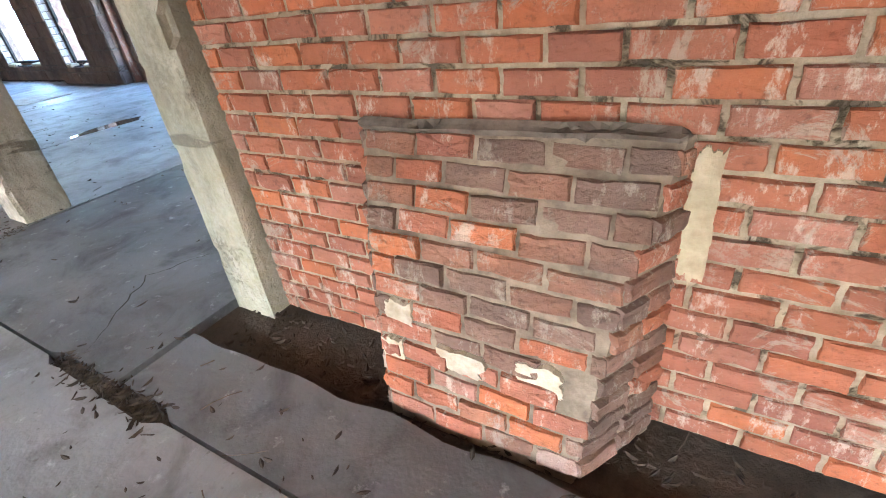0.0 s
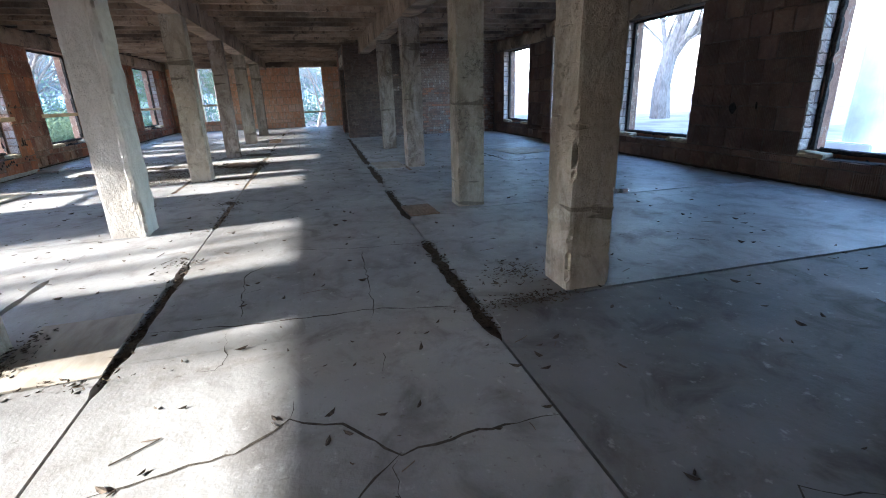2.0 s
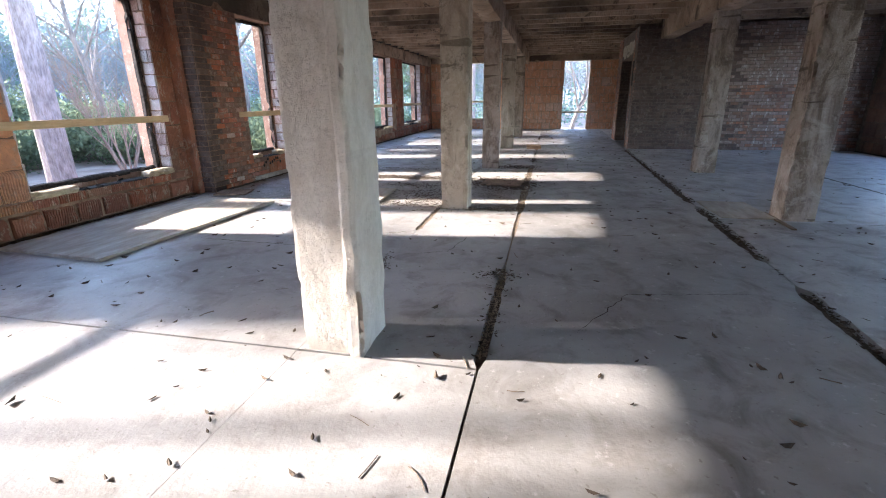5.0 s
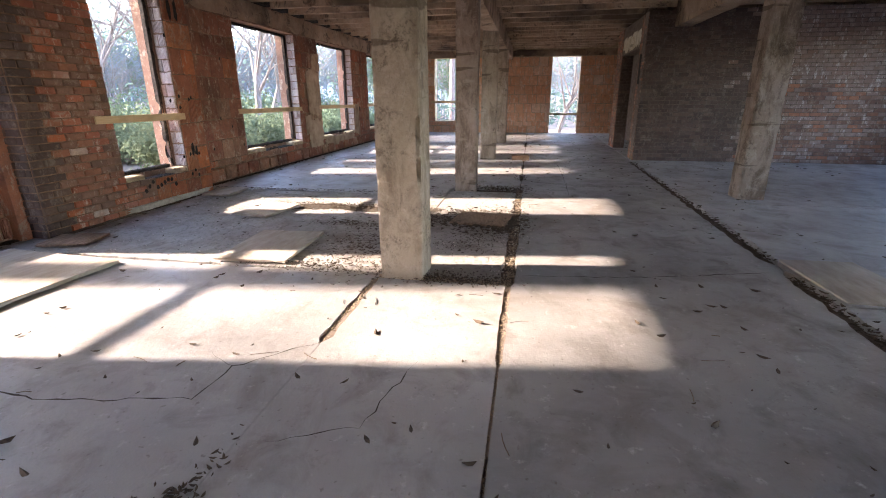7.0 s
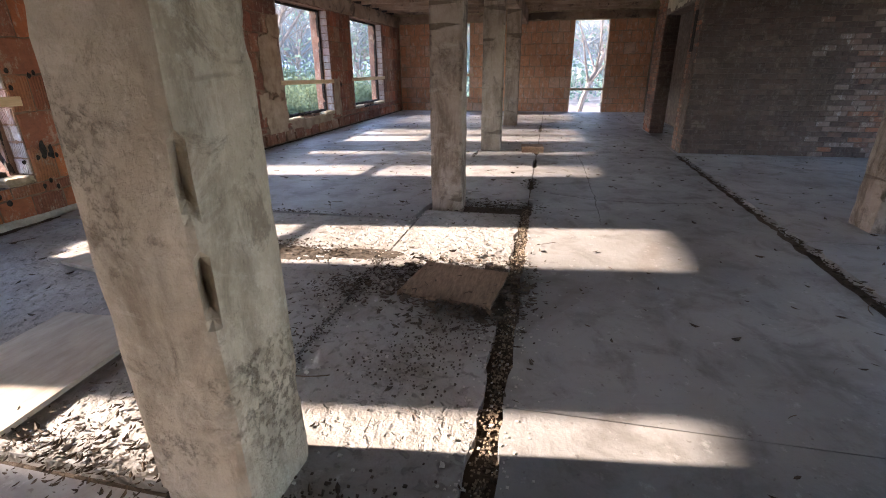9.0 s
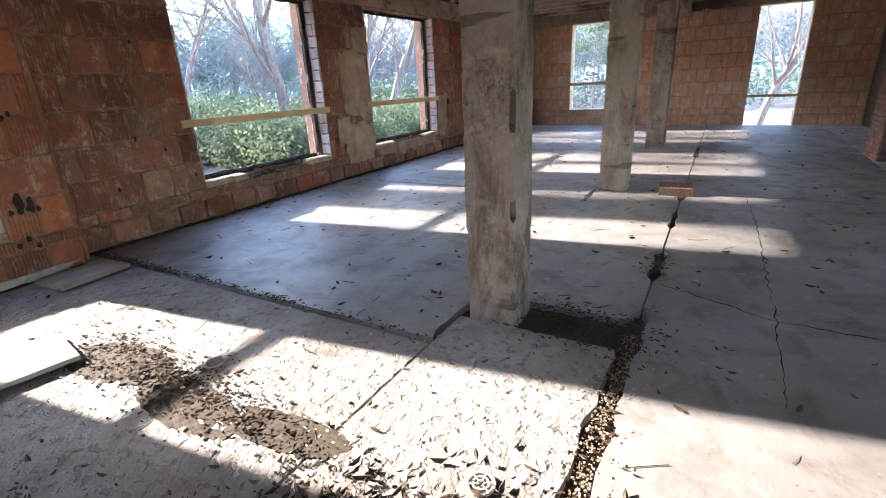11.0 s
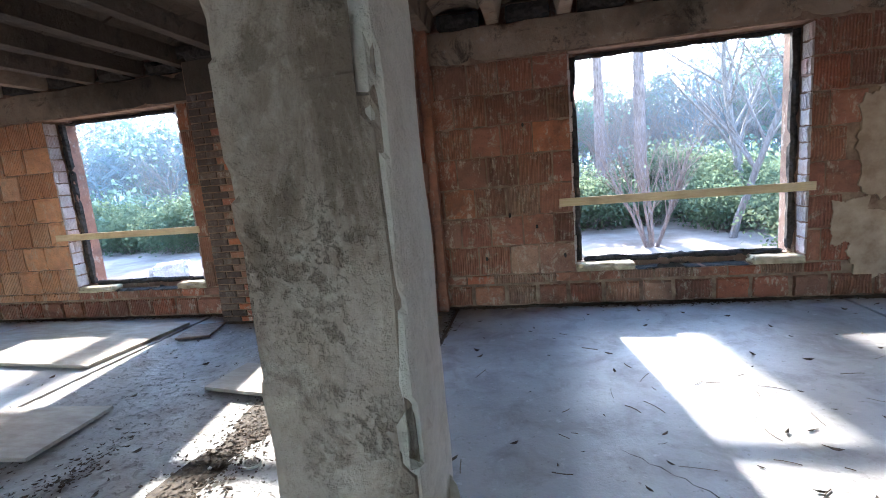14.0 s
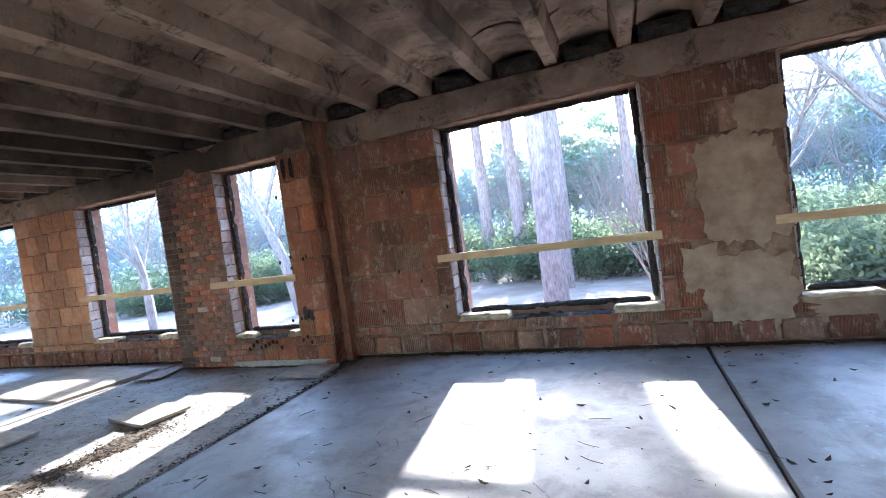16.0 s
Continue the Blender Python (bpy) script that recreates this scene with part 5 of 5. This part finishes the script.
def far_woods():
    """The wooded slope and blue ridge behind everything, with haze in their colours."""
    r = random.Random(3)
    verts, faces = [], []
    for i in range(4600):
        a = r.uniform(math.pi * 0.92, math.pi * 2.08)
        d = r.uniform(44, 130)
        x, y = -13 + math.cos(a) * d, math.sin(a) * d
        h, w = r.uniform(6, 12) * (0.75 + d / 160), r.uniform(0.03, 0.085)
        lean = r.gauss(0, 1.1)
        base = len(verts)
        for u, v in ((1, 0), (-0.5, 0.87), (-0.5, -0.87)):
            verts += [(x + u * w, y + v * w, -1.5), (x + lean + u * w * 0.2, y + v * w * 0.2, h)]
        for k in range(3):
            j = (k + 1) % 3
            faces.append((base + 2 * k, base + 2 * j, base + 2 * j + 1, base + 2 * k + 1))
        for k in range(26):
            z = h * r.uniform(0.25, 0.98)
            length = r.uniform(0.8, 3.2) * (1.2 - z / h)
            t, up = r.uniform(0, 6.283), r.uniform(0.3, 1.1)
            base = len(verts)
            px, py = x + lean * z / h, y
            qx, qy, qz = px + math.cos(t) * length, py + math.sin(t) * length, z + length * up
            verts += [(px, py, z), (px, py, z + 0.11), (qx, qy, qz)]
            faces.append((base, base + 1, base + 2))
            for m in range(2):
                f = r.uniform(0.3, 0.9)
                bx, by, bz = px + (qx - px) * f, py + (qy - py) * f, z + (qz - z) * f
                base = len(verts)
                verts += [(bx, by, bz), (bx, by, bz + 0.085), (bx + r.uniform(-1, 1) * length * 0.5, by + r.uniform(-1, 1) * length * 0.5, bz + length * r.uniform(0.1, 0.7))]
                faces.append((base, base + 1, base + 2))
    tagged(raw("far_woods", verts, faces, HAZE), "distant bare woods, haze put into their grey", "woods", kind="stuff")
    verts, faces = [], []
    n = 90
    for i in range(n + 1):
        a = math.pi * (0.85 + 1.3 * i / n)
        d = 420
        h = 20 + 10 * noise.noise(Vector((i * 0.13, 0, 0))) + 5 * noise.noise(Vector((i * 0.6, 4, 0)))
        verts += [(-13 + math.cos(a) * d, math.sin(a) * d, -5), (-13 + math.cos(a) * (d + 120), math.sin(a) * (d + 120), h)]
        if i:
            faces.append((2 * i - 2, 2 * i - 1, 2 * i + 1, 2 * i))
    tagged(raw("backdrop", verts, faces, RIDGE), "wooded ridge far off, coloured blue for haze", "backdrop", kind="structure")


far_woods()


def far_evergreens():
    """Green crowns and undergrowth, coloured for haze, that fill the wood between the bare stems."""
    r = random.Random(8)
    verts, faces = [], []
    for i in range(1300):
        a = r.uniform(math.pi * 0.95, math.pi * 2.05)
        low = i % 2
        d = r.uniform(30, 60) if low else r.uniform(34, 95)
        cx, cy = -13 + math.cos(a) * d, -2 + math.sin(a) * d
        cz, size = (r.uniform(-0.6, 1.8), r.uniform(0.7, 1.5)) if low else (r.uniform(2.5, 6.0) + d * 0.1 * r.random(), r.uniform(0.8, 2.0))
        for k in range(60):
            x, y, z = cx + r.gauss(0, size), cy + r.gauss(0, size), cz + r.gauss(0, size * (0.6 if low else 0.35))
            u = Vector((r.gauss(0, 1), r.gauss(0, 1), r.gauss(0, 0.6))).normalized() * r.uniform(0.08, 0.22)
            v = u.orthogonal() * 0.5
            base = len(verts)
            verts += [(x - u.x, y - u.y, z - u.z), (x + v.x, y + v.y, z + v.z), (x + u.x, y + u.y, z + u.z), (x - v.x, y - v.y, z - v.z)]
            faces.append((base, base + 1, base + 2, base + 3))
    tagged(raw("far_evergreens", verts, faces, HAZE_LEAF), "pine crowns and undergrowth in the wood, haze put into their green", "woods", kind="stuff")


far_evergreens()

# ---- porch column outside the north windows ----
porch = empty("porch_column", -9.0, 10.2, yard_height(-9.0, 10.2), "tall white round porch column on a square base", "column")
bm = bmesh.new()
bmesh.ops.create_cone(bm, cap_ends=True, segments=32, radius1=0.34, radius2=0.29, depth=5.2)
for v in bm.verts:
    v.co.z += 2.75
part("shaft", bm, WHITE, porch)
bm = bmesh.new()
box(bm, (-0.48, -0.48, -0.05), (0.48, 0.48, 0.16))
bmesh.ops.bevel(bm, geom=bm.edges[:], offset=0.02, segments=2, affect="EDGES")
part("plinth", bm, WHITE, porch)

# ---- north bump side, puddle, wall-foot dirt, open joints ----
lay(courses(6.0, NORTH, BASE_ROW + TILE_ROWS, [], 0.33, 0.02, rng), "x", BUMP[1], 1, 0.02, dark_tile_set, north, "tile", lambda a, z: True, DARK_TILE, rng)


def blot(name, cx, cy, rx, ry, z, thick, material, seed, parent=None, n=40):
    """A thin low patch with a wandering outline."""
    bm = bmesh.new()
    top, low = [], []
    for i in range(n):
        a = 6.283 * i / n
        k = 1 + 0.35 * noise.noise(Vector((math.cos(a) * 1.6 + seed, math.sin(a) * 1.6, seed)))
        x, y = cx + math.cos(a) * rx * k, cy + math.sin(a) * ry * k
        top.append(bm.verts.new((x, y, z + thick)))
        low.append(bm.verts.new((x, y, z)))
    bm.faces.new(top)
    for i in range(n):
        j = (i + 1) % n
        bm.faces.new((top[i], top[j], low[j], low[i]))
    return part(name, bm, material, parent)


wet = Nodes("still_water", 0.03)
wet.out.inputs["Specular IOR Level"].default_value = 0.5
WATER = wet.done(wet.mix(wet.noise(2), (0.05, 0.045, 0.04), (0.09, 0.08, 0.07)))
tagged(blot("puddle", -7.8, 3.45, 0.17, 0.5, 0.0005, 0.003, WATER, 3), "shallow still puddle on the concrete floor", "puddle")


def foot_dirt(x0, x1, face, sign, width, seed):
    """A crusted ridge of dirt along the foot of a wall."""
    n = int((x1 - x0) / 0.06)
    verts, faces = [], []
    for i in range(n + 1):
        x = x0 + (x1 - x0) * i / n
        w = width * (0.6 + 0.9 * abs(noise.noise(Vector((x * 2.5, seed, 0)))) + 0.4 * noise.noise(Vector((x * 11, seed, 3))))
        h = 0.012 + 0.02 * abs(noise.noise(Vector((x * 6, seed, 7))))
        verts += [(x, face, h + 0.004), (x, face + sign * w * 0.5, h), (x, face + sign * w, 0.001)]
        if i:
            for k in (0, 1):
                q = 3 * (i - 1) + k
                faces.append((q, q + 1, q + 4, q + 3))
    raw("wall_foot_dirt", verts, faces, DIRT, floor)


foot_dirt(WEST, BUMP[0], SOUTH + 0.002, 1, 0.07, 1)
foot_dirt(BUMP[0], BUMP[1], -6.7, 1, 0.06, 2)
foot_dirt(BUMP[1], EAST, SOUTH + 0.002, 1, 0.07, 3)
foot_dirt(-19.6, BUMP[0], NORTH - 0.002, -1, 0.1, 4)
foot_dirt(BUMP[1], EAST, NORTH - 0.002, -1, 0.12, 5)
scatter("wall_foot_leaves", 1500, lambda r: (r.uniform(-24, -8), SOUTH + 0.03 + abs(r.gauss(0, 0.05)), 0.005), (0.008, 0.03), LEAF, "dead leaves gathered along the wall foot", "leaves")


SANDY_CRUST = plain_material("sandy_lime_crust", (0.46, 0.36, 0.25), (0.66, 0.57, 0.45), 16, 1.0)
ragged("mortar_smear", -0.045, 0.03, 0.6, 1.0, 1.235, 1.212, MORTAR, near, 12, "trowelled sandy mortar smear")
for x, z, w, h in ((-0.9, 0.2, 0.05, 0.1), (-0.87, 0.36, 0.06, 0.09), (-0.62, 0.27, 0.09, 0.05), (-0.35, 0.3, 0.08, 0.06)):
    ragged("lime_crust", x - w, x + w, z - h, z + h, breast_front(z) + 0.03, breast_front(z + h) - 0.02, SANDY_CRUST, None, 13 + x * 9).parent = hearth
for ob in [o for o in hearth.children if o.name.startswith("lime_crust")]:
    ob.matrix_basis = hearth_inv

# beam end of the back way, and a black plate for the slot's inner shade
part("lintel", worn_box((-22.6, 0.76, 2.52), (-20.32, 1.06, 2.95), 0.12, 0.008, 0.03, 9), PALE, inner, "pale concrete lintel over the opening")
bm = bmesh.new()
box(bm, (-20.12, 0.742, 1.7), (-19.95, 0.756, 2.35))
part("slot", bm, CHAR_AND_SHADE, cross, "black plate put in for the shade of a narrow slot")

for y0, y1, par in ((SOUTH - 0.42, -6.92, south), (6.2, NORTH + 0.42, north)):
    for x0, x1 in ((BUMP[0] - 0.12, BUMP[0] + 0.02), (BUMP[1] - 0.02, BUMP[1] + 0.12)):
        bm = bmesh.new()
        box(bm, (x0, y0, -0.5), (x1, y1 - 0.003 if y1 < 0 else y1, 3.79))
        part("return_wall", bm, SOOT_BRICK, par)
    bm = bmesh.new()
    box(bm, (BUMP[0] + 0.02, y0, 3.2), (BUMP[1] - 0.02, y1, 3.79))
    part("recess_head", bm, CEIL, par)

# ---- dirt film and drains on the broken slab ----
DRY = plain_material("dry_brown_soil", (0.04, 0.031, 0.024), (0.105, 0.082, 0.062), 22, 0.4)


def soil_heap(cx, cy, rx, ry, height, turn, seed):
    """A low bumpy heap of soil that thins out to nothing at its ragged edge."""
    n, m = 26, 26
    verts, faces = [], []
    for i in range(n + 1):
        for j in range(m + 1):
            u, v = 2 * i / n - 1, 2 * j / m - 1
            d = math.hypot(u, v)
            x, y = u * rx, v * ry
            k = 0.75 * (1 - d) + 0.55 * noise.noise(Vector((u * 2.2 + seed, v * 2.2, seed))) + 0.35 * noise.noise(Vector((u * 7, v * 7, seed)))
            z = 0.5 * height * min(1, k) + 0.12 * height * noise.noise(Vector((u * 15, v * 15, seed))) if d < 1 else -height
            c, q = math.cos(turn), math.sin(turn)
            verts.append((cx + x * c - y * q, cy + x * q + y * c, 0.001 + max(z, -0.02)))
    for i in range(n):
        for j in range(m):
            a = i * (m + 1) + j
            if max(verts[p][2] for p in (a, a + 1, a + m + 1, a + m + 2)) > 0.0:
                faces.append((a, a + m + 1, a + m + 2, a + 1))
    ob = raw("soil_mound", verts, faces, DRY)
    tagged(ob, "low ragged heap of dry brown soil on the slab", "soil", "soil on the slab")


for k, (cx, cy, rx, ry, h, turn) in enumerate(((-13.95, -4.5, 0.2, 0.45, 0.02, 0.1), (-13.9, -3.75, 0.16, 0.5, 0.016, -0.1), (-13.98, -3.1, 0.12, 0.42, 0.014, 0.1), (-13.5, -1.92, 0.5, 0.14, 0.016, 0.0))):
    soil_heap(cx, cy, rx, ry, h, turn, 40 + k)


def soil_zone(r):
    x0, y0, x1, y1, w = r.choice(((-14.0, -4.9, -13.95, -2.8, 0.09), (-14.0, -4.9, -13.95, -3.6, 0.16), (-13.95, -2.86, -11.6, -2.86, 0.035), (-11.58, -2.8, -11.58, -1.8, 0.06), (-13.2, -1.95, -12.4, -2.3, 0.15)))
    k = r.random()
    return x0 + (x1 - x0) * k + r.gauss(0, w), y0 + (y1 - y0) * k + r.gauss(0, w), 0.004


rubble("soil_crumbs", 2600, soil_zone, (0.002, 0.007), DRY, "dry crumbs of brown soil along the broken slab")
SANDY = plain_material("sandy_joint_fill", (0.22, 0.165, 0.115), (0.42, 0.33, 0.24), 30, 1.0)


def joint_zone(r):
    if r.random() < 0.55:
        return r.uniform(-15.6, -7.8), Y_LEFT + r.gauss(0, 0.03), -0.02 + r.uniform(0, 0.015)
    if r.random() < 0.5:
        return r.uniform(-11.5, -7.8), Y_LEFT2 + r.gauss(0, 0.03), -0.02 + r.uniform(0, 0.015)
    return r.uniform(-11.62, -11.48) , r.uniform(-2.85, -1.75), -0.02 + r.uniform(0, 0.02)


rubble("joint_crumbs", 6500, joint_zone, (0.002, 0.007), SANDY, "sandy crumbs and broken mortar packed in the slab joints")
rubble("slab_edge_lumps", 160, lambda r: (-11.6 + r.gauss(0, 0.1), r.uniform(-2.8, -1.85), 0.0), (0.003, 0.009), DRY, "broken soil-stained lumps at the slab edge")


def floor_drain(x, y, z):
    """A round cast grate set in the slab."""
    drain = empty("floor_drain", x, y, z, "small round metal drain grate set in the slab", "drain", "floor drains")
    bm = bmesh.new()
    for r0, r1 in ((0.06, 0.05), (0.036, 0.029), (0.016, 0.01)):
        rings = [[bm.verts.new((r * math.cos(6.283 * i / 24), r * math.sin(6.283 * i / 24), h)) for i in range(24)] for r, h in ((r0, 0), (r0, 0.012), (r1, 0.012), (r1, 0))]
        for a, b in zip(rings, rings[1:]):
            for i in range(24):
                bm.faces.new((a[i], a[(i + 1) % 24], b[(i + 1) % 24], b[i]))
    part("grate_ring", bm, STONE, drain)
    bm = bmesh.new()
    for i in range(6):
        t = 6.283 * i / 6
        v = box(bm, (0.008, -0.003, 0.002), (0.055, 0.003, 0.011))
        bmesh.ops.rotate(bm, verts=v, cent=(0, 0, 0), matrix=Matrix.Rotation(t, 3, "Z"))
    part("spokes", bm, STONE, drain)


floor_drain(-14.12, -2.11, 0.004)
floor_drain(-14.21, -3.92, 0.004)
